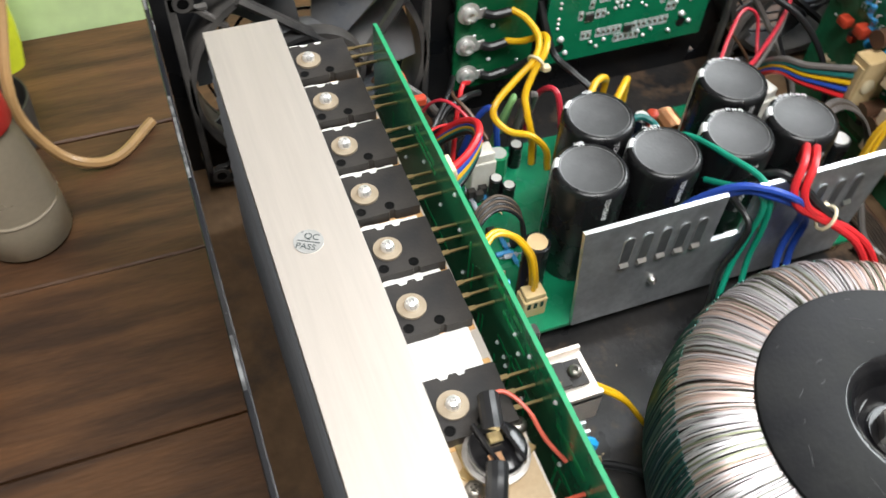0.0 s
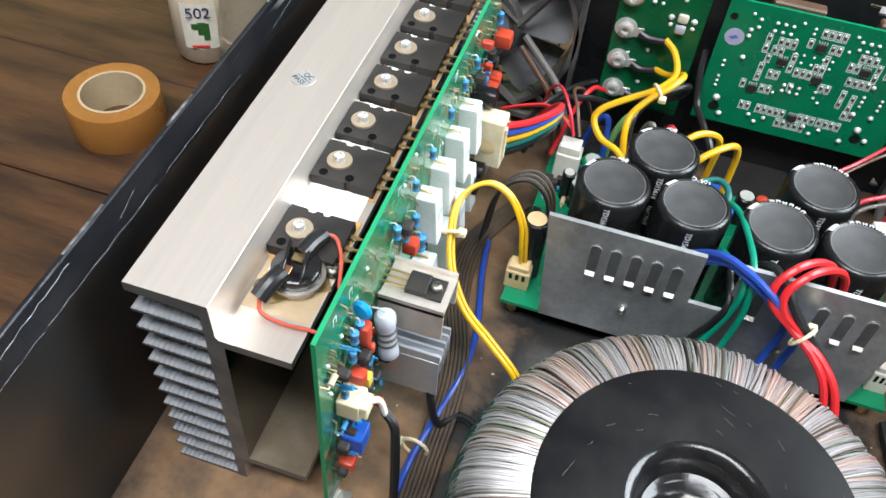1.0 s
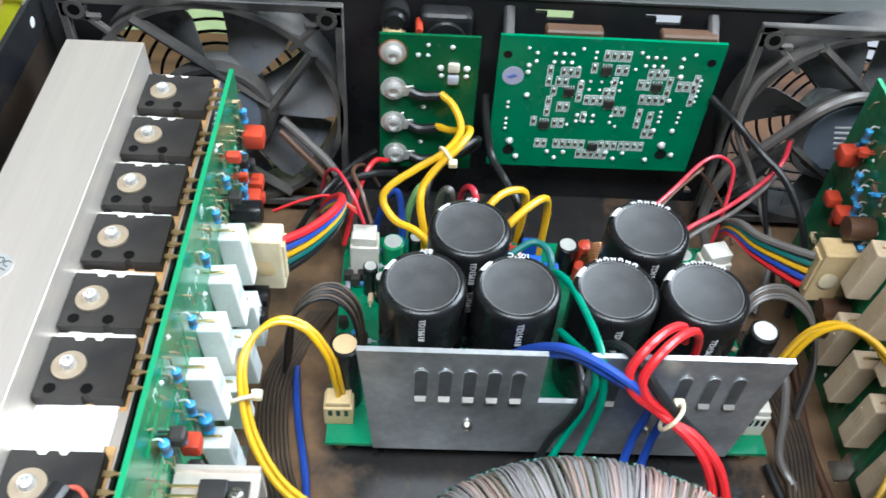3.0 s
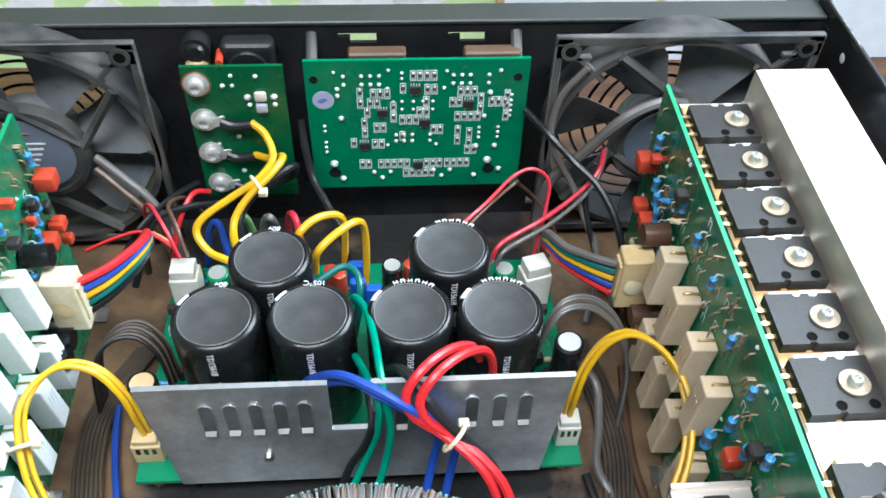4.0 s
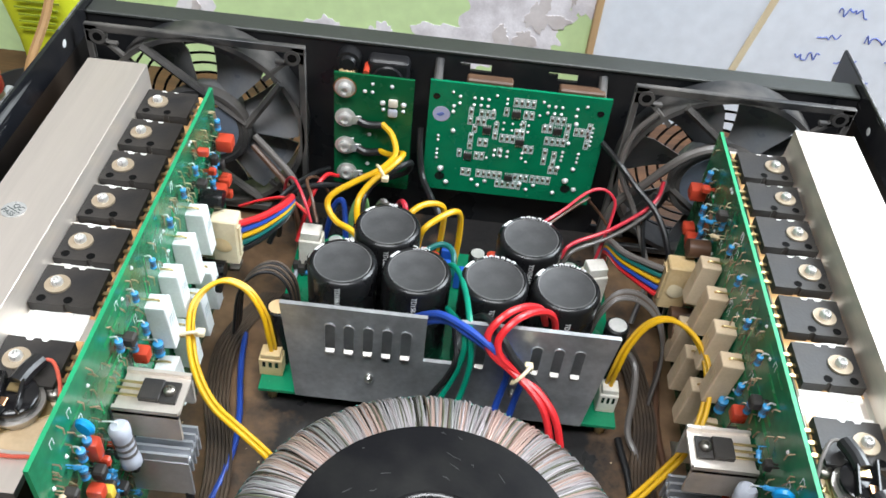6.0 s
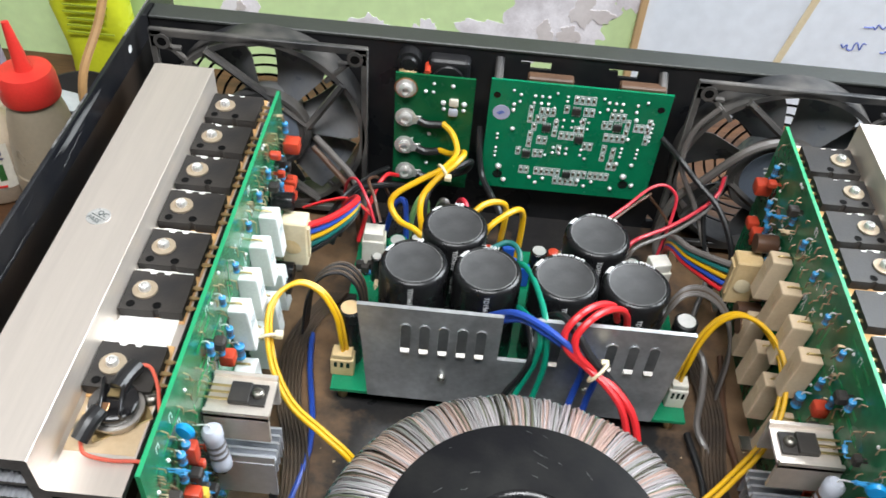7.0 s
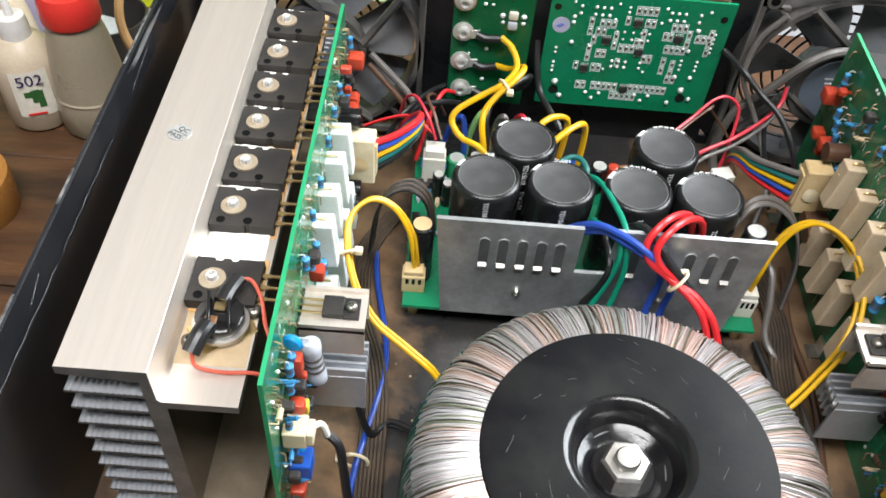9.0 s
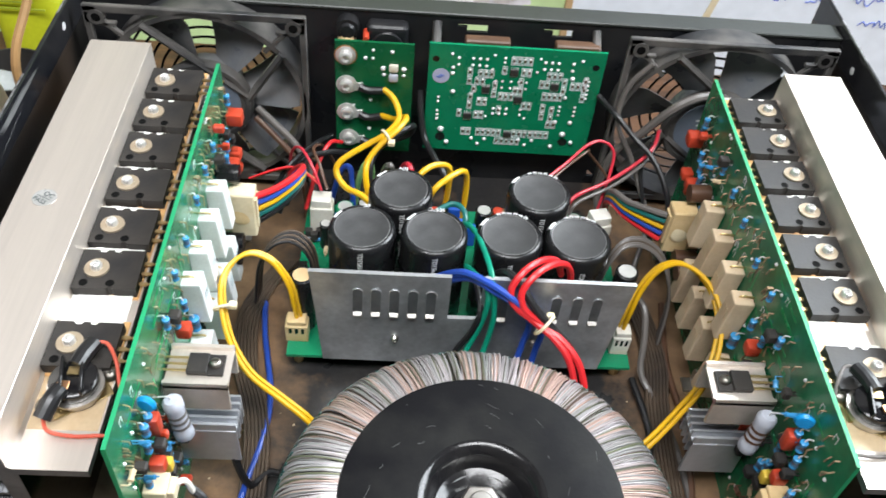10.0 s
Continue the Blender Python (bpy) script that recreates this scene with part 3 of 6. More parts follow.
        for p, q in zip(edge, edge[1:] + edge[:1]):
            bm.faces.new([p[0], q[0], q[1], p[1]])
        part("blade", bm, BLADE, f, smooth=True)


fan(*FX[0], 9)
fan(*FX[1], 11)


# ---- heatsinks with their power transistors ----
def heatsink(s, y0, y1, x_out, x_step, x_in):
    hs = thing("heatsink", s * 158, (y0 + y1) / 2, 0, "extruded bare aluminium heatsink with horizontal fins", "heatsink", "amplifier heatsinks")
    X = lambda v: s * v
    bm = BM()
    prof = [(X(x_out), 111.7), (X(x_out - 0.2), 112), (X(x_step + 0.15), 112), (X(x_step), 111.85), (X(x_step - 0.4), 97), (X(x_step - 1.6), 95.5), (X(x_in), 95.5), (X(x_in), 92),
            (X(x_step - 3), 92), (X(x_step - 3), 18), (X(x_in), 18), (X(x_in), 14.5), (X(x_step), 14.5), (X(x_step), 0.2),
            (X(x_step + 3.4), 0.2), (X(x_step + 3.4), 106), (X(x_out), 108)]
    extrude_profile(bm, prof, y0, y1, end=1)
    bm.faces.ensure_lookup_table()
    # shelf edge, cavity and dusty lower flange: shade is put into their colours
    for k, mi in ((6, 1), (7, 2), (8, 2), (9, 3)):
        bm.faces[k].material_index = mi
    part("profile", bm, [ALU, SAWN_SHADED, SMOOTHALU_SHADED, DUSTALU_SHADED], hs, "bare aluminium plate with a stepped shelf")
    z = 98.0
    while z > 0.5:
        bm = BM()
        pr = [(X(x_step + 3.4), z + 1.0)]
        n = 26
        for k in range(n):
            u = x_step + 4 + (x_out - x_step - 4) * (k + 0.5) / n
            pr.append((X(u), z + 0.45 + (0.5 if k % 2 else 0)))
        pr += [(X(x_out), z + 0.5), (X(x_out), z - 0.5), (X(x_step + 3.4), z - 0.9)]
        extrude_profile(bm, pr, y0, y1, end=1)
        part("fin", bm, [ALU_DARK, SAWN_SHADED], hs, "thin ribbed cooling fin")
        z -= 9.6
    return hs


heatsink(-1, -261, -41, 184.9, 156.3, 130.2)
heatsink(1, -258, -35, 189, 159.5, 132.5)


def transistor(s, board_x):
    """Built round the screw at the origin, the leads towards the board."""
    t = thing("power_transistor", 0, 0, 0, "black epoxy power transistor screwed to the heatsink shelf", "transistor", "row of power transistors")
    bm = BM()
    xa, xb = -7.5, 16.5
    out = [(xa, -10), (xa, 10), (xa + 6.3, 10), (xa + 7, 8.8), (xa + 9, 8.8), (xa + 9.7, 10), (xa + 12, 10), (xa + 12.6, 8.8), (xa + 14.4, 8.8), (xa + 15, 10), (xb, 10), (xb, -10),
           (xa + 15.5, -10), (xa + 15, -9.2), (xa + 13.4, -9.2), (xa + 13, -10)]
    A = [bm.verts.new((-s * x, y, 0.5)) for x, y in out]
    B = [bm.verts.new((-s * x, y, 5.0)) for x, y in out]
    n = len(out)
    for k in range(n):
        bm.faces.new([A[k], A[(k + 1) % n], B[(k + 1) % n], B[k]])
    bm.faces.new(A)
    bm.faces.new(B)
    part("package", bm, EPOXY, t, "matt black moulded package")
    for u in (-3.5, 6.5):
        bm = BM()
        # shallow dimple; the black floor stands in for shade deep inside
        lathe(bm, [(1.7, 5.02), (1.7, 5.15), (1.2, 5.15), (1.1, 5.03), (0, 5.03)], (-s * u, -7.2, 0), n=12)
        part("mould_dimple", bm, HOLE_SHADE, t, "black face painting in the shade of a moulded hole")
    bm = BM()
    lathe(bm, [(0, 5.05), (4.7, 5.05), (4.7, 5.8), (2, 6.0)], (0, 0, 0), n=24)
    part("washer", bm, WASHER, t, "tarnished plated washer")
    bm = BM()
    screw(bm, 0, 0, 5.9, 2.3, 2.6)
    part("screw", bm, TERM, t, "bright cross-head screw", smooth=True)
    for y in (-5.2, 0, 5.2):
        bm = BM()
        e = abs(board_x)
        L = 150 - e
        for a, b in ((16.4, 19.5), (19.5, L)):
            wd = 0.8 if a < 17 else 0.42
            box(bm, min(-s * a, -s * b), max(-s * a, -s * b), y - wd, y + wd, 2.2, 2.9)
        part("lead", bm, BRASS, t)
    bm = BM()
    box(bm, min(-s * -9.8, -s * 17.2), max(-s * -9.8, -s * 17.2), -11.2, 14.2, 0.02, 0.42)
    part("mica_pad", bm, MICA, t, "amber insulating pad with paste")
    bm = BM()
    random.seed(int(board_x) + 3)
    u = -8.0
    while u < 12:
        w = random.uniform(2.5, 4.5)
        box(bm, min(-s * u, -s * (u + w)), max(-s * u, -s * (u + w)), 9.9, 13.4 + random.uniform(0, 1.0), 0.44, 1.7 + random.uniform(0, 0.6), 0.25)
        u += w * 0.95
    tagged(part("paste_bead", bm, PASTE, t, "squeezed-out white thermal paste"), kind="stuff")
    return t


def row(s, board_x, ys, x0):
    first = transistor(s, board_x)
    first.location = (s * x0 * K, ys[0] * K, 95.5 * K)
    ORG[first] = Vector((s * x0, ys[0], 95.5))
    for i, y in enumerate(ys[1:]):
        copy_thing(first, pose(s * x0 * K, y * K, 95.5 * K, 0, 0, (-0.8, 0.7, 0.3, -0.5, 0.9, -0.4)[i]))


row(-1, -123, (-55, -79.8, -104.4, -128.6, -153.6, -177.4, -213.4), 148.2)
row(1, 121.5, (-51.7, -75.7, -100, -124.3, -149.5, -174.3, -210), 150)

for s, y in ((-1, -195), (1, -192.5)):
    bm = BM()
    box(bm, min(s * 155.6, s * 133), max(s * 155.6, s * 133), y - 7, y + 6.5, 95.52, 95.8)
    for k in range(8):
        box(bm, min(s * (133 + 3 * k), s * (136 + 3 * k)), max(s * (133 + 3 * k), s * (136 + 3 * k)), y + 5 + random.uniform(-0.6, 0.6), y + 8, 95.53, 96.3 + random.uniform(0, 0.3), 0.2)
    solo("paste_smear", bm, PASTE, "white thermal paste smeared on the empty shelf place", "thermal paste", "paste smears")


def thermostat(s, dy, wire):
    cx, cy = s * 143.5 + (1.8 if s < 0 else 0), -230.5 + dy
    t = thing("thermal_switch", cx, cy, 95.5, "round thermal switch with black sleeves and thin wires", "thermal switch", "thermal switches")
    bm = BM()
    lathe(bm, [(0, 95.6), (8.4, 95.6), (8.4, 98.6), (9.6, 98.7), (9.6, 99.6), (7.4, 100), (7.4, 101)], (cx, cy, 0), n=32)
    part("metal_base", bm, STEEL, t, "bright metal cup", smooth=True)
    bm = BM()
    lathe(bm, [(7.8, 99.7), (8.3, 100.5), (8.3, 103.2), (7.4, 104), (0, 104)], (cx, cy, 0), n=28)
    for d in (-3.4, 3.4):
        box(bm, cx + d - 0.6, cx + d + 0.6, cy - 7.5, cy + 7.5, 103.8, 107, 0.3, turn=rotz(-s * 12))
    part("bakelite_cap", bm, DISC, t, "black bakelite cap", smooth=True)
    bm = BM()
    box(bm, cx - 9.5, cx - 0.5, cy - 4, cy + 10.5, 95.52, 96.3, 0.3)
    box(bm, cx - 10, cx + 10.5, cy - 7.5, cy + 6, 95.53, 96.1, 0.3, turn=rotz(35 * -s))
    part("flange_plate", bm, BRASS, t)
    bm = BM()
    box(bm, min(cx + s * 13.5, cx - s * 10.8), max(cx + s * 13.5, cx - s * 10.8), cy - 15.5, cy + 6.5, 95.502, 95.53)
    part("thermal_pad", bm, PADTAN, t, "tan insulating pad under the switch")
    for dx, dyy in ((-9.2, -7.2), (9.6, 7)):
        bm = BM()
        screw(bm, cx + s * -dx if s > 0 else cx + dx, cy + dyy, 96.3, 2.9, 2.6)
        part("fixing_screw", bm, SCREWD, t, "dark cross-head screw", smooth=True)
    e = -s
    for sy in (1, -1):
        bm = BM()
        box(bm, cx + e * (0 if sy > 0 else -2) - 2, cx + e * (0 if sy > 0 else -2) + 2, cy + (0.6 if sy > 0 else -5.5), cy + (4 if sy > 0 else -2), 104.4, 105.3, 0.2)
        part("terminal", bm, BRASS if sy > 0 else COPPER_TRACE, t)
        bm = BM()
        if sy > 0:
            pts = [(cx + e * 0.3, cy + 4, 105), (cx + e * 1.5, cy + 9, 105.2), (cx + e * 3.2, cy + 15, 104.2)]
        else:
            pts = [(cx - e * 2.4, cy - 5, 105), (cx - e * 4.2, cy - 9.5, 104.4), (cx - e * 6.4, cy - 15, 101.5)]
        tube(bm, pts, 3.2, n=12, flat=0.85)
        part("sleeve", bm, WIRE["black"], t, "black heat-shrink sleeve")
        bm = BM()
        if sy > 0:
            pts = [(cx + e * 3.2, cy + 14.6, 104.4), (cx + e * 8, cy + 14.5, 104.6), (cx + e * 12.5, cy + 8, 103), (cx + e * 15, cy, 98.5), (cx + e * 19, cy - 7, 94.5)]
        else:
            pts = [(cx - e * 6.2, cy - 14.6, 101.6), (cx - e * 4.5, cy - 17.6, 98), (cx + e * 4, cy - 18.6, 97), (cx + e * 13, cy - 18, 97), (cx + e * 19.5, cy - 17.5, 95)]
        tube(bm, pts, 0.7)
        part("wire", bm, wire, t)


thermostat(-1, 0, CORAL)
thermostat(1, 3, WIRE["grey"])


def text_mesh(body, size, m, material, name, parent=None):
    cu = bpy.data.curves.new(name, 'FONT')
    cu.body, cu.size, cu.extrude, cu.align_x, cu.align_y = body, size * K, 0.00005, 'CENTER', 'CENTER'
    tmp = new("text_source", cu)
    me = bpy.data.meshes.new_from_object(tmp.evaluated_get(bpy.context.evaluated_depsgraph_get()))
    bpy.data.objects.remove(tmp)
    bpy.data.curves.remove(cu)
    ob = new(name, me)
    me.materials.clear()
    me.materials.append(material)
    if parent is not None:
        ob.parent = parent
        o = ORG[parent]
    else:
        o = Vector((0, 0, 0))
    t = m.translation - o
    ob.matrix_local = Matrix.Translation(t * K) @ m.to_3x3().to_4x4()
    return ob


st = thing("inspection_sticker", -173, -151.6, 112, "small round clear inspection sticker on the heatsink", "sticker")
bm = BM()
lathe(bm, [(0, 112.25), (4.7, 112.25), (4.7, 112.02)], (-173, -151.6, 0), n=28)
part("disc", bm, mat("clear_sticker", (0.55, 0.545, 0.53), 0.3, 0.5), st)
text_mesh("QC", 3.2, Matrix.Translation((-171.6, -150.2, 112.32)) @ rotz(-28).to_4x4(), mat("black_print", (0.03, 0.05, 0.05), 0.5), "print", st)
text_mesh("PASS", 3.0, Matrix.Translation((-174.4, -153.4, 112.32)) @ rotz(-28).to_4x4(), bpy.data.materials["black_print"], "print", st)
bm = BM()
box(bm, -176.5, -169.5, -151.9, -151.6, 112.26, 112.34, turn=rotz(-28))
part("print_line", bm, bpy.data.materials["black_print"], st)


# ---- power supply board, its plate and capacitors ----
psu = thing("power_supply_board", 0, -100, 0, "green power supply circuit board on short standoffs", "circuit board")
bm = BM()
box(bm, -84, 85, -150, -44, 11, 12.8)
part("board", bm, [PCB, PCBEDGE], psu)
for x in (-79, 80):
    for y in (-143, -50):
        bm = BM()
        rod(bm, (x, y, 0), (x, y, 11), 2.6, n=6)
        part("standoff", bm, BRASS, psu)


def electro(parent, x, y, z, r, h, sleeve, top, label=""):
    c = part("small_capacitor", lathe(BM(), [(0, z), (r, z), (r, z + h - 0.6), (r - 0.7, z + h), (0, z + h - 0.1)], (x, y, 0), n=18), sleeve, parent, label, smooth=True)
    part("can_top", lathe(BM(), [(0, z + h + 0.12), (r * 0.78, z + h + 0.12), (r * 0.8, z + h - 0.2)], (x, y, 0), n=18), top, c)


CANTOP = mat("small_can_top", (0.66, 0.65, 0.62), 0.4, 0.6)
GREENSL = mat("green_sleeve", (0.01, 0.22, 0.09), 0.25)
GLUE = mat("tan_glue", (0.62, 0.44, 0.24), 0.5)
for x, y, r, h, sl, tp in ((-77, -130, 5.6, 36, CAPSLEEVE, GLUE), (80.5, -118, 5.6, 36, CAPSLEEVE, CANTOP), (-62, -58, 5, 13, GREENSL, CANTOP), (-52, -56, 3.4, 14, CAPSLEEVE, CANTOP),
                           (14, -60, 4.6, 17, CAPSLEEVE, CANTOP), (62, -68, 4.6, 22, GREENSL, CANTOP), (-71, -76, 3.2, 17, CAPSLEEVE, CANTOP), (-66, -80, 3.2, 15, CAPSLEEVE, CANTOP), (71, -95, 3.4, 16, CAPSLEEVE, CANTOP)):
    electro(psu, x, y, 12.8, r, h, sl, tp)
for x, y, h in ((-9, -62, 16), (-13, -58, 15), (22, -58, 17), (25, -64, 15), (20, -66, 12)):
    bm = BM()
    lathe(bm, [(0, 13), (3.0, 14), (3.2, 18), (3, 13 + h - 2), (0, 13 + h)], (x, y, 0), n=14)
    part("film_capacitor", bm, REDCAP, psu, smooth=True)
for x, y in ((-2, -56), (-1, -66), (6, -70)):
    bm = BM()
    box(bm, x - 3.4, x + 3.4, y - 2, y + 2, 13, 27, 0.8, 2)
    part("film_box", bm, BLUEPOT, psu)
bm = BM()
for k in range(9):
    ring = [(28 + 7 * math.cos(a * math.pi / 8), -64 + (k - 4) * 1.5, 22 + 7 * math.sin(a * math.pi / 8)) for a in range(17)]
    tube(bm, ring, 0.8, n=6, curved=False)
part("choke_coil", bm, COPPER_TRACE, psu, "small copper choke coil")
random.seed(21)
for i in range(34):
    x = random.choice((random.uniform(-82, -68), random.uniform(-82, -68), random.uniform(70, 82), random.uniform(-60, 66)))
    y = random.uniform(-112, -50) if abs(x) > 66 else random.uniform(-70, -48)
    bm = BM()
    if i % 3:
        a = random.choice(((1, 0), (0, 1)))
        d = Vector((a[0], a[1], 0)) * 3.2
        p = Vector((x, y, 14.6))
        rod(bm, p - d, p + d, 1.2, n=8)
        rod(bm, p - d * 1.7, p + d * 1.7, 0.35, n=5)
        part("resistor", bm, random.choice((BLUERES, GREYRES, WIRE["beige"])), psu)
    else:
        box(bm, x - 2, x + 2, y - 1.6, y + 1.6, 15, 20, 0.4)
        rod(bm, (x, y, 12.8), (x, y, 15), 0.9, n=6)
        part("small_transistor", bm, EPOXY, psu)


def slot_plate():
    """One aluminium plate with a cut-away middle and two rows of pressed louvres."""
    t = thing("heatsink_plate", 0, -150.5, 12.8, "upright bare aluminium plate with pressed louvres before the capacitors", "heatsink plate")
    bm = BM()
    pts = [(-71, 75.5), (-8.3, 75.5), (-68.6, 47.5), (-8.3, 47.5), (6, 47.5), (71.1, 47.5), (6, 75.5), (73.8, 75.5), (-66, 12.9), (-8.3, 12.9), (6, 12.9), (68, 12.9)]
    quads = [(0, 1, 3, 2), (6, 7, 5, 4), (2, 3, 9, 8), (3, 4, 10, 9), (4, 5, 11, 10)]
    rim = [(0, 1), (1, 3), (3, 4), (4, 6), (6, 7), (7, 5), (5, 11), (11, 10), (10, 9), (9, 8), (8, 2), (2, 0)]
    F = [bm.verts.new((x, -151.6, z)) for x, z in pts]
    R = [bm.verts.new((x, -149.6, z)) for x, z in pts]
    for q in quads:
        bm.faces.new([F[i] for i in q])
        bm.faces.new([R[i] for i in q[::-1]])
    for i, j in rim:
        bm.faces.new([F[i], F[j], R[j], R[i]])
    part("plate", bm, SHEET, t)
    for x in (-49.5, -41.3, -33, -24.8, -16.6, 16, 40, 49.5, 58.5):
        # flat louvre face; its darker metal paints in the shade of the recess
        bm = BM()
        outline = [(x - 2.3, 49.5)] + [(x - 2.3 * math.cos(a * math.pi / 8), 63.4 + 2.3 * math.sin(a * math.pi / 8)) for a in range(9)] + [(x + 2.3, 49.5)]
        extrude_profile(bm, outline, -151.95, -151.5)
        lv = part("louvre", bm, LOUVRE_SHADE, t, "pressed louvre slot, its inner shade put into the colour")
        bm = BM()
        A = [bm.verts.new(p) for p in ((x - 2.1, -151.6, 50.5), (x + 2.1, -151.6, 50.5), (x + 1.8, -153.4, 49), (x - 1.8, -153.4, 49))]
        B = [bm.verts.new(p) for p in ((x - 2.1, -151.6, 46.8), (x + 2.1, -151.6, 46.8), (x + 1.8, -153.0, 47.4), (x - 1.8, -153.0, 47.4))]
        bm.faces.new(A)
        bm.faces.new(B)
        for k in range(4):
            bm.faces.new([A[k], A[(k + 1) % 4], B[(k + 1) % 4], B[k]])
        part("louvre_lip", bm, STEEL, lv, "bright bent lip of the louvre")
        bm = BM()
        edge = [(x - 2.4 * math.cos(a * math.pi / 8), -151.9, 63.4 + 2.4 * math.sin(a * math.pi / 8)) for a in range(9)]
        tube(bm, [(x - 2.4, -151.9, 50)] + edge + [(x + 2.4, -151.9, 50)], 0.28, n=5, curved=False)
        part("louvre_edge", bm, SHEET, lv)
    for x, z in ((-32, 31.9), (33, 33)):
        bm = BM()
        screw(bm, x, -151.7, z, 1.9, 2.4, axis=(0, -1, 0))
        part("plate_screw", bm, STEEL, t, smooth=True)


# Plate aluminium darkened to give the louvre slots their shade.
LOUVRE_SHADE = mat("shaded_louvre_aluminium", (0.34, 0.35, 0.36), 0.34, 0.8, (0.14, 0.145, 0.15), 60, 0.7)
slot_plate()


def big_cap(x, y, turn, mark, side=0.0, low=0.0):
    c = thing("filter_capacitor", x, y, 12.8, "large black electrolytic filter capacitor with a dusty top", "capacitor", "filter capacitors")
    part("sleeve", lathe(BM(), [(0, 12.9), (15.3, 12.9), (15.9, 14.5), (15.9, 66.0), (15.6, 67.7), (14.9, 68.7), (13.9, 69.1), (12.9, 68.7)], (x, y, 0), n=48), CAPSLEEVE, c, "glossy black sleeve", smooth=True)
    part("can_top", lathe(BM(), [(13.1, 68.6), (12.9, 68.75), (12.5, 68.5), (0, 68.6)], (x, y, 0), n=40), CAPTOP, c, "dusty grey can top", smooth=True)
    part("top_ring", lathe(BM(), [(13.15, 68.9), (13.0, 69.02), (12.72, 68.95)], (x, y, 0), n=40), GREYRING, c, smooth=True)
    a0, a1 = turn + 18, turn + 40
    bm = BM()
    for r0, r1, z0, z1 in ((13.5, 15.0, 69.22, 68.78), (15.0, 15.7, 68.78, 67.75), (15.7, 16.0, 67.75, 66.0), (16.0, 16.0, 66.0, 16)):
        n = 8
        for k in range(n):
            p = [radians(a0 + (a1 - a0) * (k + q) / n) for q in (0, 1)]
            bm.faces.new([bm.verts.new((x + r * math.cos(p[q]), y + r * math.sin(p[q]), z)) for q, r, z in ((0, r0, z0), (1, r0, z0), (1, r1, z1), (0, r1, z1))])
    bmesh.ops.remove_doubles(bm, verts=bm.verts, dist=0.01)
    part("polarity_stripe", bm, PRINT, c, "white polarity stripe")
    bm = BM()
    for k in range(6 if mark == "bars" else 0):
        a = radians(turn - 8 - k * 11)
        p = Vector((x + 14.35 * math.cos(a), y + 14.35 * math.sin(a), 69.0))
        q = Matrix.Rotation(a, 3, 'Z')
        for o, w in ((-0.65, 0.2), (0.65, 0.2)):
            c2 = p + q @ Vector((0, o, 0))
            box(bm, c2.x - 0.85, c2.x + 0.85, c2.y - w, c2.y + w, p.z - 0.25, p.z + 0.08, turn=q @ Matrix.Rotation(radians(14), 3, 'Y'))
        c2 = p + q @ Vector((0.65 if k % 2 else -0.1, 0, 0))
        box(bm, c2.x - 0.2, c2.x + 0.2, c2.y - 0.7, c2.y + 0.7, p.z - 0.25, p.z + 0.08, turn=q @ Matrix.Rotation(radians(14), 3, 'Y'))
    if mark == "bars":
        tagged(part("sleeve_print", bm, PRINT, c), kind="stuff")
    else:
        bm.free()
    for k, z in enumerate((62 - low, 45 - low)):
        q = Matrix(((0, 1, 0), (0, 0, -1), (-1, 0, 0))).to_4x4()
        text_mesh("TD15618", 3.3, Matrix.Translation((x + side, y - 16.02, z - 4)) @ q, PRINT, "type_print", c)
    if mark != "bars":
        text_mesh(mark, 3.2, Matrix.Translation((x + 1.0, y + 14.3, 69.25)) @ rotz(178).to_4x4(), PRINT, "rating_print", c)


GREYRING = mat("worn_ring", (0.15, 0.15, 0.15), 0.4, 0.3)
random.seed(4)
for x, y, t, mk in ((-49.6, -116.3, 118, "80v"), (-15.6, -116.8, 112, "105°C"), (20.0, -116.8, 118, "bars"), (52.8, -117, 118, "bars"), (-32.2, -88.6, 105, "80v"), (36.6, -86.2, 115, "bars")):
    big_cap(x, y, t, mk, random.uniform(-0.6, 1.4), random.uniform(-4, 4))


def header(x, y, z, w, d, h, material, name="wire_connector", label="small nylon wire connector on the board edge", ang=0, slots=True):
    c = thing(name, x, y, z, label, "connector")
    q = rotz(ang)
    bm = BM()
    box(bm, x - w / 2, x + w / 2, y - d / 2, y + d / 2, z, z + h * 0.8, 0.4, turn=q)
    part("shell", bm, material, c)
    bm = BM()
    box(bm, x - w * 0.42, x + w * 0.42, y - d * 0.42, y + d * 0.42, z + h * 0.8, z + h, 0.3, turn=q)
    part("plug", bm, material, c)
    for k in (-1, 0, 1) if slots else ():
        bm = BM()
        p = Vector((x, y, 0)) + q @ Vector((k * w * 0.27, -d / 2, 0))
        box(bm, p.x - w * 0.07, p.x + w * 0.07, p.y - 0.15, p.y + 0.1, z + h * 0.45, z + h * 0.7, turn=q)
        part("slot", bm, DISC, c)
    return c


header(-79.5, -138, 12.8, 11, 8, 14, AMBERNYLON, label="amber aged three-way wire connector on the board")
header(80, -138, 12.8, 9, 8, 16, WHITEPL, label="white three-way wire connector on the board")
header(-74, -64, 12.8, 12, 10, 25, WHITEPL, label="white upright nylon power connector on the board", slots=False)
header(75, -70, 12.8, 12, 10, 28, WHITEPL, label="stained white upright nylon power connector on the board", slots=False, ang=15)


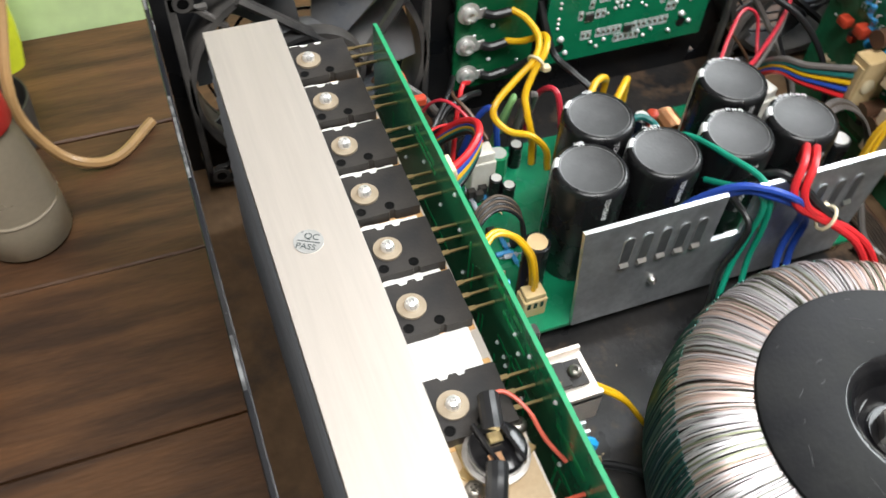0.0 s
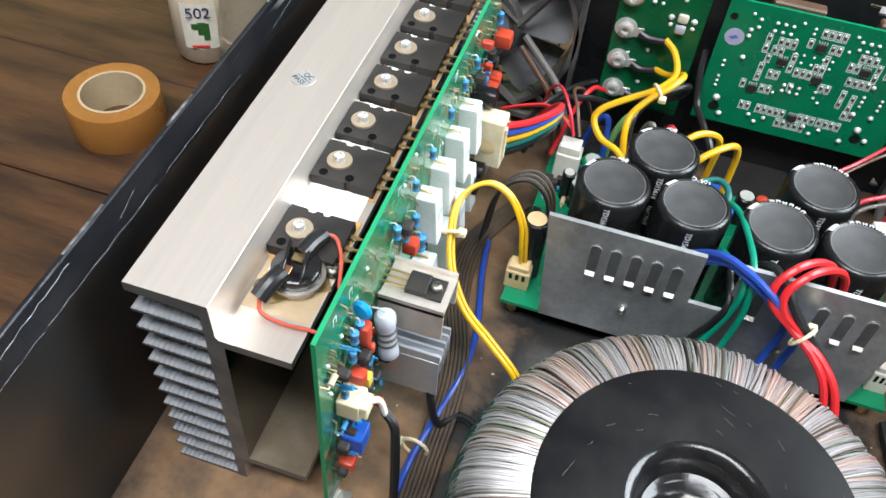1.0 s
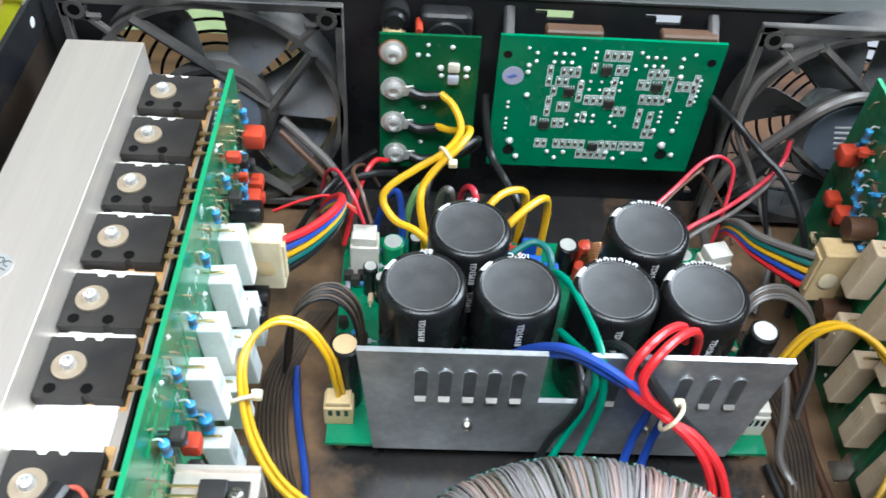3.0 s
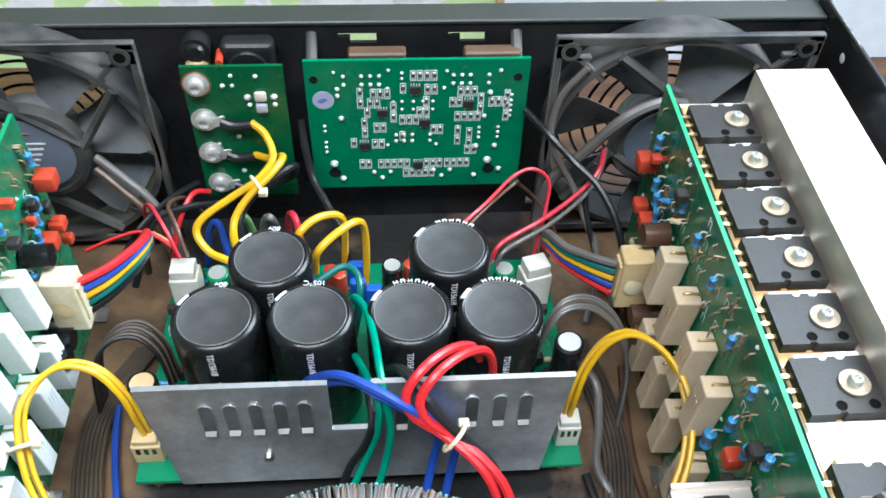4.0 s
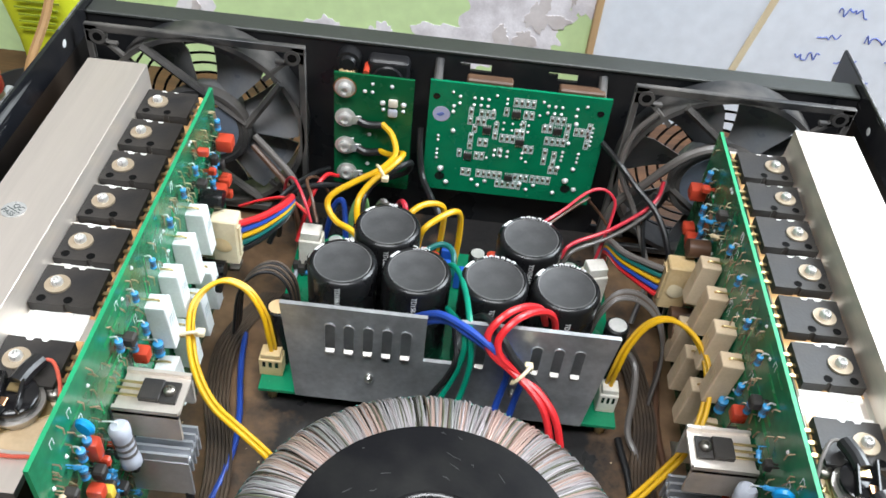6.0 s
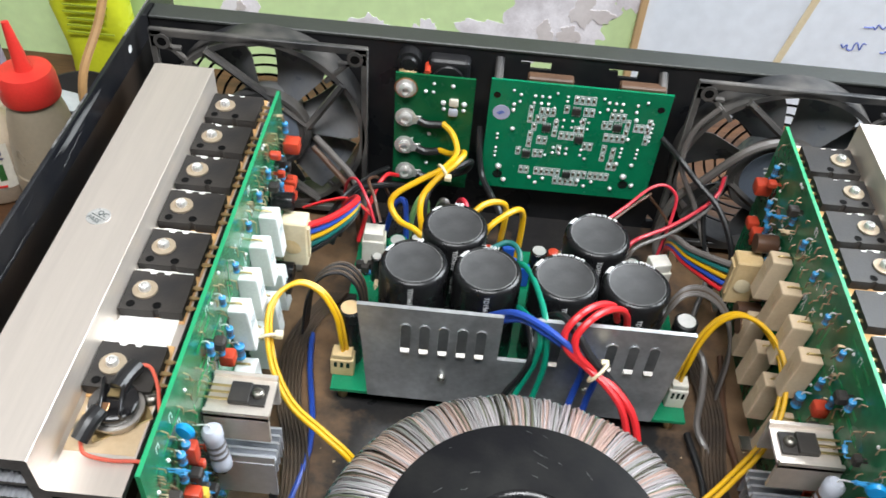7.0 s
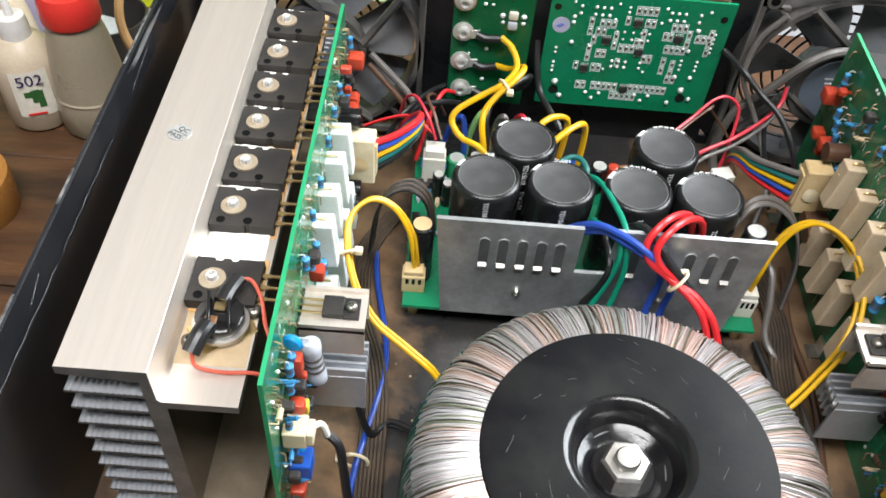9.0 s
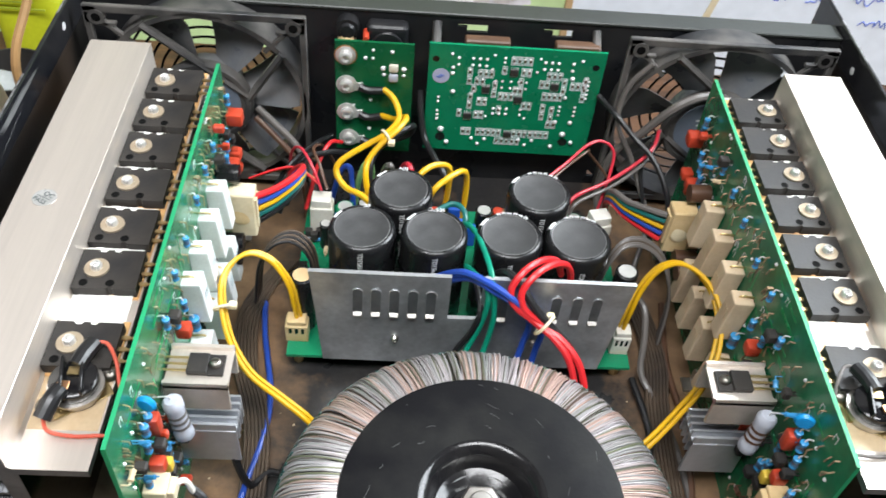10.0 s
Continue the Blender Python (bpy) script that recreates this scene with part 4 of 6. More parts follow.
# ---- upright amplifier boards with their components ----
def amp_board(s, x, y0, y1, cement, nylon, dy):
    X = s * x
    b = thing("amplifier_board", X, (y0 + y1) / 2, 0, "upright green amplifier circuit board full of components beside the heatsink", "circuit board", "amplifier boards")
    I = lambda d: X - s * (0.8 + d)      # distance d inwards from the board's inner face
    O = lambda d: X + s * (0.8 + d)
    bx = lambda bm, d0, d1, a, c, e, f, **k: box(bm, min(I(d0), I(d1)), max(I(d0), I(d1)), a + dy, c + dy, e, f, **k)
    bm = BM()
    box(bm, X - 0.8, X + 0.8, y0, y1, 0.2, 113)
    for f in bm.faces:
        f.material_index = 1 if abs(f.normal.x) < 0.5 else 0
    part("board", bm, [PCBAMP, PCBEDGE], b)
    random.seed(31)
    bm = BM()
    for k in range(70):
        yy, zz = random.uniform(y0 + 4, y1 - 24), random.uniform(12, 109)
        l = random.uniform(4, 26)
        for side in (I(0.06), O(0.06)):
            if random.random() < 0.5:
                box(bm, side - 0.05, side + 0.05, yy, yy + l, zz, zz + random.uniform(0.6, 2.4))
            else:
                box(bm, side - 0.05, side + 0.05, yy, yy + 1.1, max(8, zz - l), zz)
    tagged(part("copper_track", bm, PCBTRACE, b), kind="stuff")
    bm = BM()
    for k in range(26):
        yy, zz = random.uniform(y0 + 6, y1 - 8), random.uniform(70, 111)
        for a, c in ((0, 0.25), (2.2, 0.25)):
            box(bm, I(0.12) - 0.05, I(0.12) + 0.05, yy + a, yy + a + c, zz - 3.4, zz)
        box(bm, I(0.12) - 0.05, I(0.12) + 0.05, yy, yy + 2.4, zz - 0.2, zz + 0.05)
    tagged(part("silkscreen", bm, SILK, b), kind="stuff")
    bm = BM()
    for k in range(80):
        yy, zz = random.uniform(y0 + 4, y1 - 4), random.uniform(10, 110)
        side = I if k % 2 else O
        lathe(bm, [(0.9, 0), (0.6, 0.5), (0, 0.9)], (side(0), yy, zz), (-s if k % 2 else s, 0, 0), 6)
    tagged(part("solder_joint", bm, SOLDER, b), kind="stuff")
    # cement resistors, an upper and a lower row
    low = 0 if s < 0 else -4
    off_board = 1.2 if s < 0 else 0
    for yy, z1, d0 in ((-109, 84, 0.4), (-128, 84, 0.4), (-148, 84, 0.4), (-165.4, 84, 0.4), (-112.5 + low, 51, 1.8), (-130 + low, 51, 1.8), (-149 + low, 51, 1.8), (-170 + low, 51, 1.8)):
        bm = BM()
        tilt = Matrix.Rotation(radians(s * 4), 3, 'Y') @ Matrix.Rotation(radians(random.uniform(-3, 3)), 3, 'X')
        d0 -= off_board
        bx(bm, max(0.1, d0 + 0.5), d0 + 9.8, yy - 4.1, yy + 4.1, z1 - 25, z1, bevel=0.6, segs=2, turn=tilt)
        r = part("cement_resistor", bm, cement, b, "upright ceramic cement power resistor")
        bm = BM()
        tube(bm, [(I(d0 + 6), yy + dy, z1 - 0.3), (I(d0 + 5), yy + dy - 0.5, z1 + 1.1), (I(d0), yy + dy - 0.5, z1 + 0.4), (I(-0.2), yy + dy, z1 - 1)], 0.45, n=6)
        part("lead_wire", bm, BRASS, r)
        bm = BM()
        for k in range(3):
            bx(bm, d0 + 9.75, d0 + 9.95, yy - 2.4 + k * 1.9, yy - 1.6 + k * 1.9, z1 - 20, z1 - 6)
        part("rating_print", bm, SILK if s < 0 else WIRE["beige"], r)
    # main connector with cable plug
    bm = BM()
    bx(bm, 6, 18.5, -101, -91, 43, 70, bevel=0.6)
    bx(bm, 0, 6, -100, -92, 45, 66)
    bx(bm, 18.5, 19.5, -99.5, -92.5, 48, 66)
    part("main_connector", bm, nylon, b, "block nylon cable connector")
    bm = BM()
    lathe(bm, [(0, 0.5), (2.6, 0.4), (4.2, 0.15), (4.8, 0)], (I(12), -101 + dy, 56), (0.1, -1, 0.1), 18)
    part("glue_spot", bm, AMBERNYLON if s < 0 else CREAM, b, "amber glue spot on the connector", smooth=True)
    random.seed(52 + s)
    bm = BM()
    for k in range(120):
        yy, zz = (random.uniform(y0 + 6, y1 - 6), random.uniform(86, 110)) if k < 70 else (random.uniform(y0 + 6, -176), random.uniform(16, 92))
        l = random.uniform(1.2, 4.5)
        p = Vector((I(0), yy, zz))
        q = p + Vector((-s * random.uniform(1.0, 2.6), random.uniform(-0.6, 0.6), random.uniform(-0.8, 0.3)))
        rod(bm, p, q, 0.32, n=5)
        rod(bm, q, q + Vector((-s * 0.3, random.uniform(-1, 1) * l * 0.5, -l)), 0.30, n=5)
    tagged(part("lead_stub", bm, LEADBROWN, b, "thin tarnished component leads"), kind="stuff")
    # heatsinked driver transistors
    for yy, z0, h in ((-195, 61, 17), (-214, 35, 15)):
        if s > 0:
            yy -= 1
        bm = BM()
        if h == 17:
            bx(bm, 1, 25.5, yy - 18.5, yy + 0.5, z0 + 13.5, z0 + 15)
            bx(bm, 1, 25.5, yy - 18.5, yy - 17, z0, z0 + 17)
            bx(bm, 1, 25.5, yy - 1, yy + 0.5, z0, z0 + 17)
        else:
            bx(bm, 2, 26, yy, yy + 15, z0 + h * 0.55, z0 + h * 0.7)
        hs = part("driver_heatsink", bm, ALU_DARK if h == 15 else ALU, b, "small finned aluminium heatsink")
        for k in range(5 if h == 15 else 0):
            bm = BM()
            bx(bm, 2, 26, yy + 0.2 + k * 3.4, yy + 1.3 + k * 3.4, z0 - (12 if k == 0 else 0), z0 + h)
            part("cooling_fin", bm, ALU_DARK, hs)
        bm = BM()
        if h == 17:
            bx(bm, 9, 17, yy - 13.5, yy - 4, z0 + 15.05, z0 + 17.6, bevel=0.4)
            bx(bm, 17, 23, yy - 13.5, yy - 4, z0 + 15.05, z0 + 16.3)
            part("driver_transistor", bm, EPOXY, hs)
            bm = BM()
            screw(bm, I(19.7), yy + dy - 8.7, z0 + 16.4, 2.4, 2.2)
            part("driver_screw", bm, SCREWD, hs, smooth=True)
            bm = BM()
            for k in (-3, 0, 3):
                bx(bm, 0, 9, yy - 9 + k - 0.4, yy - 9 + k + 0.4, z0 + 16.2, z0 + 16.8)
            part("driver_lead", bm, BRASS, hs)
        else:
            screw(bm, I(16), yy + dy + 5.4, z0 + h * 0.7, 1.4, 1.2)
            part("driver_screw", bm, STEEL, hs, smooth=True)

    def cylp(name, p, q, r, m, lab="", bands=None, n=12):
        p, q = Vector(p), Vector(q)
        d = (q - p).normalized()
        bm = BM()
        L = (q - p).length
        lathe(bm, [(0, 0), (r * 0.7, 0), (r, L * 0.06), (r, L * 0.2), (r * 0.9, L * 0.26), (r * 0.9, L * 0.74), (r, L * 0.8), (r, L * 0.94), (r * 0.7, L), (0, L)], p, tuple(d), n)
        o = part(name, bm, m, b, lab, smooth=True)
        if bands:
            bm = BM()
            for u in (0.34, 0.48, 0.62):
                lathe(bm, [(r * 0.93, L * u), (r * 0.97, L * u), (r * 0.97, L * (u + 0.06)), (r * 0.93, L * (u + 0.06))], p, tuple(d), n)
            tagged(part("colour_band", bm, bands, o), kind="stuff")
        bm = BM()
        tube(bm, [q, q + d * 1.6 + Vector((s * 0.8, 0, 0)), Vector((I(0), q.y, q.z + 1.0))], 0.35, n=5)
        part("lead_wire", bm, SOLDER, o)
        return o

    cylp("power_resistor", (I(9), -223 + dy, 56), (I(6.5), -221.5 + dy, 79), 3.9, GREYRES, "grey banded power resistor", WIRE["grey"] if s < 0 else WIRE["brown"], 18)
    for yy, zz, r, l in ((-172, 66, 2.2, 8), (-178, 84, 1.5, 6), (-190, 88, 1.5, 6), (-200, 100, 1.5, 6), (-236, 91, 1.6, 6), (-241, 92, 1.6, 6), (-243, 84, 1.6, 6), (-232, 76, 1.6, 6),
                         (-232, 62, 1.6, 6), (-228, 56, 1.6, 6), (-240, 58, 1.5, 6), (-64, 101, 1.5, 6), (-72, 86, 1.5, 6), (-76, 82, 1.5, 6), (-80, 77, 1.5, 6), (-84, 74, 1.5, 6),
                         (-94, 69, 1.6, 6), (-100, 101, 1.3, 5), (-118, 103, 1.3, 5), (-137, 103, 1.3, 5), (-160, 102, 1.3, 5), (-180, 104, 1.3, 5), (-250, 72, 1.5, 6), (-246, 47, 1.5, 6)):
        cylp("small_resistor", (I(1.5 + r), yy + dy, zz - l), (I(1.5 + r), yy + dy, zz), r, BLUERES, "", WIRE["brown"])
    for yy, zz, r, m in ((-236, 98, 3.8, BLUEDISC), (-84, 66, 3.0, BLUEDISC), (-244, 40, 3.0, BLUEDISC)):
        bm = BM()
        lathe(bm, [(0, -1.4), (r * 0.8, -1.2), (r, 0), (r * 0.8, 1.2), (0, 1.4)], (I(4), yy + dy, zz), (0.3, 1, 0), 16)
        part("ceramic_capacitor", bm, m, b, "blue ceramic disc capacitor", smooth=True)
    for yy, zz, a, c, h in ((-235, 84, 5, 3, 10), (-63, 87, 8, 4.5, 7), (-78, 69, 7, 4, 6), (-66, 66, 6, 4, 5), (-188, 78, 6, 3.5, 6), (-242, 68, 6, 3, 6), (-253, 26, 6, 4, 6)):
        bm = BM()
        bx(bm, 1.5, 1.5 + a, yy - c / 1.2, yy + c / 1.2, zz - h / 2, zz + h / 2, bevel=1.2, segs=2)
        part("film_capacitor", bm, REDCAP, b, "red dipped film capacitor", smooth=True)
    for yy, zz, r, l in ((-92, 76, 4.6, 10), (-104, 42, 4.4, 11), (-112, 40, 4.4, 11)):
        bm = BM()
        rod(bm, (I(1.2), yy + dy, zz), (I(1.2 + l), yy + dy, zz), r, n=16)
        part("electrolytic_capacitor", bm, CAPSLEEVE if s < 0 else WIRE["brown"], b, smooth=True)
    for yy, zz in ((-202, 70), (-238, 74), (-222, 62), (-228, 47), (-216, 44), (-192, 70), (-196, 96), (-236, 52), (-246, 62)):
        bm = BM()
        bx(bm, 3, 7.5, yy - 2.4, yy + 2.4, zz - 2, zz + 2.6, bevel=0.7)
        for k in (-1.3, 0, 1.3):
            bx(bm, 0, 3, yy + k - 0.25, yy + k + 0.25, zz, zz + 0.5)
        part("small_transistor", bm, EPOXY, b)
    bm = BM()
    bx(bm, 0.5, 9, -253, -244, 57, 66, bevel=0.4)
    bx(bm, 9, 11.5, -252, -245, 58, 65, bevel=0.4)
    part("signal_connector", bm, CREAM if s < 0 else nylon, b, "cream signal connector")
    bm = BM()
    bx(bm, 1, 9.5, -252, -243, 31, 41, bevel=0.5)
    part("trimmer", bm, BLUEPOT if s < 0 else WIRE["amber"], b, "blue trimmer potentiometer")
    bm = BM()
    bx(bm, 3, 8, -240, -236, 58, 64, bevel=0.8, segs=2)
    part("yellow_capacitor", bm, YELLOWPL, b, smooth=True)
    random.seed(9 + s)
    for k in range(46):
        front = k < 30
        yy = random.uniform(-258, -206) if front else random.uniform(-104, -62)
        zz = random.uniform(14, 92) if front else random.uniform(26, 104)
        m = random.choice((BLUERES, BLUERES, EPOXY, EPOXY, WIRE["brown"], REDCAP, WIRE["beige"]))
        bm = BM()
        if m is BLUERES or m is WIRE["brown"] or m is WIRE["beige"]:
            l, r = random.uniform(3.4, 5.0), random.uniform(0.9, 1.3)
            d = Vector((0, math.cos(k), math.sin(k))) if k % 3 else Vector((-s, 0, 0.3))
            p = Vector((I(1.6 + r), yy + dy, zz))
            q = p + d * l
            lathe(bm, [(0, 0), (r, 0.3), (r * 0.85, l * 0.3), (r * 0.85, l * 0.7), (r, l - 0.3), (0, l)], p, tuple(d), 8)
            rod(bm, p - d * 1.2, q + d * 1.2, 0.28, n=5)
            rod(bm, q + d * 1.2, (I(0), (q + d * 1.2).y, (q + d * 1.2).z), 0.28, n=5)
            rod(bm, p - d * 1.2, (I(0), (p - d * 1.2).y, (p - d * 1.2).z), 0.28, n=5)
            part("small_resistor", bm, m, b, smooth=True)
        else:
            w, h = random.uniform(1.2, 2.2), random.uniform(1.6, 2.6)
            bx(bm, 2.2, 2.2 + random.uniform(3, 5), yy - w, yy + w, zz - h, zz + h, bevel=0.6)
            bx(bm, 0, 2.3, yy - 0.9, yy - 0.5, zz - 0.3, zz + 0.3)
            bx(bm, 0, 2.3, yy + 0.5, yy + 0.9, zz - 0.3, zz + 0.3)
            part("small_transistor" if m is EPOXY else "film_capacitor", bm, m, b)


amp_board(-1, 121.4, -263, -56, WHITECER, CREAM, 0)
amp_board(1, 121.5, -260, -45, CREAMCER, AMBERNYLON, 3)
for y in (-258, -150, -60):
    for X in (-121.4, 121.5):
        bm = BM()
        sx = 1 if X > 0 else -1
        box(bm, min(X - sx * 0.9, X - sx * 7), max(X - sx * 0.9, X - sx * 7), y - 4, y + 4, 0.1, 1.4)
        box(bm, min(X - sx * 0.9, X - sx * 2), max(X - sx * 0.9, X - sx * 2), y - 4, y + 4, 0.1, 9)
        solo("board_bracket", bm, STEEL, "small bent steel bracket at the foot of the board", "bracket", "board brackets")


# ---- rear boards ----
ib = thing("input_board", 27, -11, 31.5, "green input circuit board, its solder side with many small parts", "circuit board")
bm = BM()
box(bm, -20.5, 74, -12, -10.4, 31.5, 102.5)
part("board", bm, [PCB, PCBEDGE], ib)


def B(u, v):
    """Place on the input board: u across from its edge, v down from its top, both 0 to 100."""
    return -20.5 + 0.945 * u, 102.5 - 0.71 * v


def pads(bm, u, v, nu, nv, du, dv, w, h, y=-12.1):
    for i in range(nu):
        for j in range(nv):
            x, z = B(u + i * du, v + j * dv)
            box(bm, x - w, x + w, y - 0.12, y + 0.05, z - h, z + h)


silk = BM()
tin = BM()
small = BM()
for u, v, nu, nv in ((48, 11, 4, 1), (54.5, 21, 2, 1), (43.5, 20, 1, 1), (30, 24, 3, 1), (24, 23, 1, 2), (28.5, 31, 2, 1), (27, 38, 1, 1), (39, 34, 1, 2), (25.5, 46, 1, 2), (31, 50, 2, 1), (43, 44, 3, 1), (51, 38, 2, 1),
                     (57.5, 52, 2, 1), (66, 31, 2, 1), (69.5, 23, 3, 1), (79, 28, 1, 2), (68.5, 42, 4, 1), (84, 31, 3, 1), (91, 26, 1, 3), (69, 53, 1, 2), (74.5, 55, 1, 2), (74, 69, 2, 1), (20, 62, 1, 1), (30, 63, 2, 1),
                     (23.5, 80, 2, 1), (32.5, 80, 5, 1), (54.5, 80, 3, 1), (64.5, 80, 4, 1), (44.5, 88, 5, 1), (43, 57, 1, 1), (54, 30, 1, 1)):
    for i in range(nu):
        for j in range(nv):
            x, z = B(u + i * 3.15, v + j * 8.0)
            for a in (-1.32, 0.92):
                box(silk, x + a, x + a + 0.40, -12.16, -11.98, z - 2.5, z + 2.5)
            for a in (-2.7, 2.3):
                box(silk, x - 1.32, x + 1.32, -12.16, -11.98, z + a, z + a + 0.40)
            box(tin, x - 0.62, x + 0.62, -12.45, -11.95, z + 0.85, z + 1.85, 0.15)
            box(tin, x - 0.62, x + 0.62, -12.45, -11.95, z - 1.85, z - 0.85, 0.15)
            box(small, x - 0.55, x + 0.55, -12.6, -11.95, z - 0.9, z + 0.9, 0.1)
tagged(part("chip_resistor", small, JACK, ib), kind="stuff")
tagged(part("silkscreen", silk, SILK, ib), kind="stuff")
tagged(part("solder_pad", tin, SOLDER, ib), kind="stuff")
for u, v in ((49, 21), (34, 38), (53.5, 46), (73.5, 32), (25, 64), (50.5, 81)):
    bm = BM()
    x, z = B(u, v)
    box(bm, x - 2.3, x + 2.3, -13.2, -11.95, z - 1.9, z + 1.9, 0.25)
    ch = part("chip", bm, EPOXY, ib)
    bm = BM()
    for k in range(4):
        for q in (-1, 1):
            box(bm, x - 2.0 + k * 1.15, x - 1.5 + k * 1.15, -12.5, -12.0, z + q * 2.4 - 0.6, z + q * 2.4 + 0.6)
    part("pin_row", bm, SOLDER, ch)
dots = BM()
for u, v, nu, nv, du, dv, r in ((13, 8, 1, 1, 0, 0, 0.9), (17, 11, 1, 2, 0, 6, 1.0), (25, 11, 3, 2, 3.9, 6, 1.0), (37, 7, 1, 1, 0, 0, 0.9), (43, 9, 1, 2, 0, 4, 0.8), (63, 8, 1, 1, 0, 0, 0.9), (66, 11, 3, 2, 3.8, 6, 1.0),
                                (82, 11, 1, 2, 0, 6, 1.0), (87, 8, 1, 1, 0, 0, 1.0), (39, 30, 2, 2, 4, 6, 0.8), (48, 30, 3, 2, 4.5, 6, 0.8), (36.5, 20, 1, 1, 0, 0, 0.9), (62, 20, 1, 1, 0, 0, 0.9), (14, 20, 1, 2, 2, 5, 1.2),
                                (15, 42, 1, 1, 0, 0, 1.4), (7, 48, 1, 2, 0, 4, 0.9), (7, 61, 1, 3, 0, 4, 0.9), (40, 56, 3, 2, 3.8, 5, 1.0), (56, 56, 1, 2, 0, 5, 0.9), (36, 64, 1, 1, 0, 0, 0.9), (59, 64, 1, 1, 0, 0, 0.9),
                                (83, 24, 1, 1, 0, 0, 1.4), (81, 42, 1, 1, 0, 0, 1.2), (93, 26, 1, 5, 0, 4, 0.8), (79, 51, 1, 3, 0, 4, 0.9), (88, 51, 1, 3, 0, 4, 0.9), (78, 66, 1, 1, 0, 0, 1.4), (87, 66, 1, 1, 0, 0, 1.4),
                                (10, 79, 1, 1, 0, 0, 2.0), (14, 92, 1, 1, 0, 0, 1.6), (29, 87, 1, 1, 0, 0, 1.2), (37, 87, 1, 1, 0, 0, 1.2), (33, 92, 1, 1, 0, 0, 1.2), (58, 86, 1, 1, 0, 0, 1.2), (66, 86, 1, 1, 0, 0, 1.2),
                                (62, 91, 1, 1, 0, 0, 1.2), (84, 78, 1, 1, 0, 0, 2.0), (78, 91, 1, 1, 0, 0, 1.4), (90, 86, 1, 1, 0, 0, 1.5)):
    for i in range(nu):
        for j in range(nv):
            x, z = B(u + i * du, v + j * dv)
            lathe(dots, [(r, -0.1), (r * 0.8, r * 0.5), (r * 0.3, r * 0.95), (0, r)], (x, -12, z), (0, -1, 0), 8)
part("solder_joint", dots, SOLDER, ib, smooth=True)
for u, v, r in ((4, 13, 1.4), (95, 13, 1.4), (10, 87, 2.3), (85, 86, 2.3)):
    bm = BM()
    x, z = B(u, v)
    lathe(bm, [(r + 0.5, -12.06), (r + 0.5, -12.12), (r, -12.14), (r, -12.05), (0, -12.03)], (x, 0, z), (0, 1, 0), 14)
    part("mounting_hole", bm, DISC, ib)
bm = BM()
x, z = B(7.5, 28)
lathe(bm, [(0, 0.3), (4.6, 0.3), (4.6, 0)], (x, -12.02, z), (0, -1, 0), 24)
sk = part("round_sticker", bm, mat("lilac_sticker", (0.42, 0.42, 0.58), 0.5), ib, "pale lilac round sticker")
bm = BM()
for k in range(3):
    box(bm, x - 2.5 + k, x - 0.3 + k, -12.5, -12.3, z - 1 + k * 0.6, z - 0.3 + k * 0.6, turn=Matrix.Rotation(0.5, 3, 'Y'))
part("pen_mark", bm, INK, sk)
for x, w in ((-2, 24), (46, 24)):
    bm = BM()
    box(bm, x, x + w, -10.3, -4, 78, 104.5, 0.8)
    part("input_jack", bm, JACK, ib, "brown moulded jack body behind the board")
for x in (-17, 68.5):
    bm = BM()
    rod(bm, (x, -10.3, 99), (x, 0.2, 108), 2.4, n=12)
    part("spacer_post", bm, FANP, ib)

sb = thing("speaker_board", -49, -14, 30.5, "small green speaker terminal board with ring-lug screws", "circuit board")
bm = BM()
box(bm, -70, -28.5, -14.8, -13.2, 30.5, 102.5)
part("board", bm, [PCBD, PCBEDGE], sb)
for i, z in enumerate((94, 76, 57.6, 39.5)):
    x = -64.8 + (0.4, 0.8, 0.9, 2.0)[i]
    bm = BM()
    lathe(bm, [(5.4, -14.75), (5.4, -15.4), (3.6, -15.6), (3.6, -18.5), (3.0, -19), (2.0, -19), (1.6, -17.6), (0, -17.4)], (x, 0, z), (0, 1, 0), 20)
    tm = part("terminal_screw", bm, TERM, sb, "plated terminal screw", smooth=True)
    if i in (1, 2, 3):
        bm = BM()
        lathe(bm, [(5.6, -15.45), (5.6, -16.2), (3.4, -16.2)], (x, 0, z), (0, 1, 0), 20)
        box(bm, x + 3.5, x + 9, -16.3, -15.6, z - 3.4, z + 1.8, 0.2, turn=Matrix.Rotation(radians(-8), 3, 'Y'))
        part("ring_lug", bm, TERM, tm, smooth=True)
    if i == 0:
        bm = BM()
        lathe(bm, [(6.2, -14.7), (6.2, -15.0), (5.2, -15.0)], (x, 0, z), (0, 1, 0), 20)
        part("copper_pad", bm, COPPER_TRACE, tm)
    bm = BM()
    rod(bm, (x, -13, z), (x, 0.2, z + 5), 5, n=14)
    part("binding_post", bm, WIRE["black"] if i else AMBERNYLON, sb)
bm = BM()
for dx, z, r in ((20, 98, 1), (16, 93, 1.2), (20, 93, 1.0), (30, 97.5, 1.2), (25.5, 87, 1.6), (36.5, 87, 1.6), (26, 83, 1.2), (36.5, 83, 1.2), (19, 66, 1.2), (18.5, 46, 1.2), (34, 42, 1.0), (10, 62, 0.8)):
    lathe(bm, [(r, 0), (r * 0.8, r * 0.5), (0, r)], (-70 + dx, -14.8, z), (0, -1, 0), 8)
part("solder_joint", bm, SOLDER, sb, smooth=True)
for z in (88, 82):
    bm = BM()
    box(bm, -41.5, -36.5, -17, -14.7, z - 2.4, z + 2.4, 1.0, 2)
    part("capacitor_chip", bm, WHITEPL if z > 85 else GREYRES, sb, smooth=True)
bm = BM()
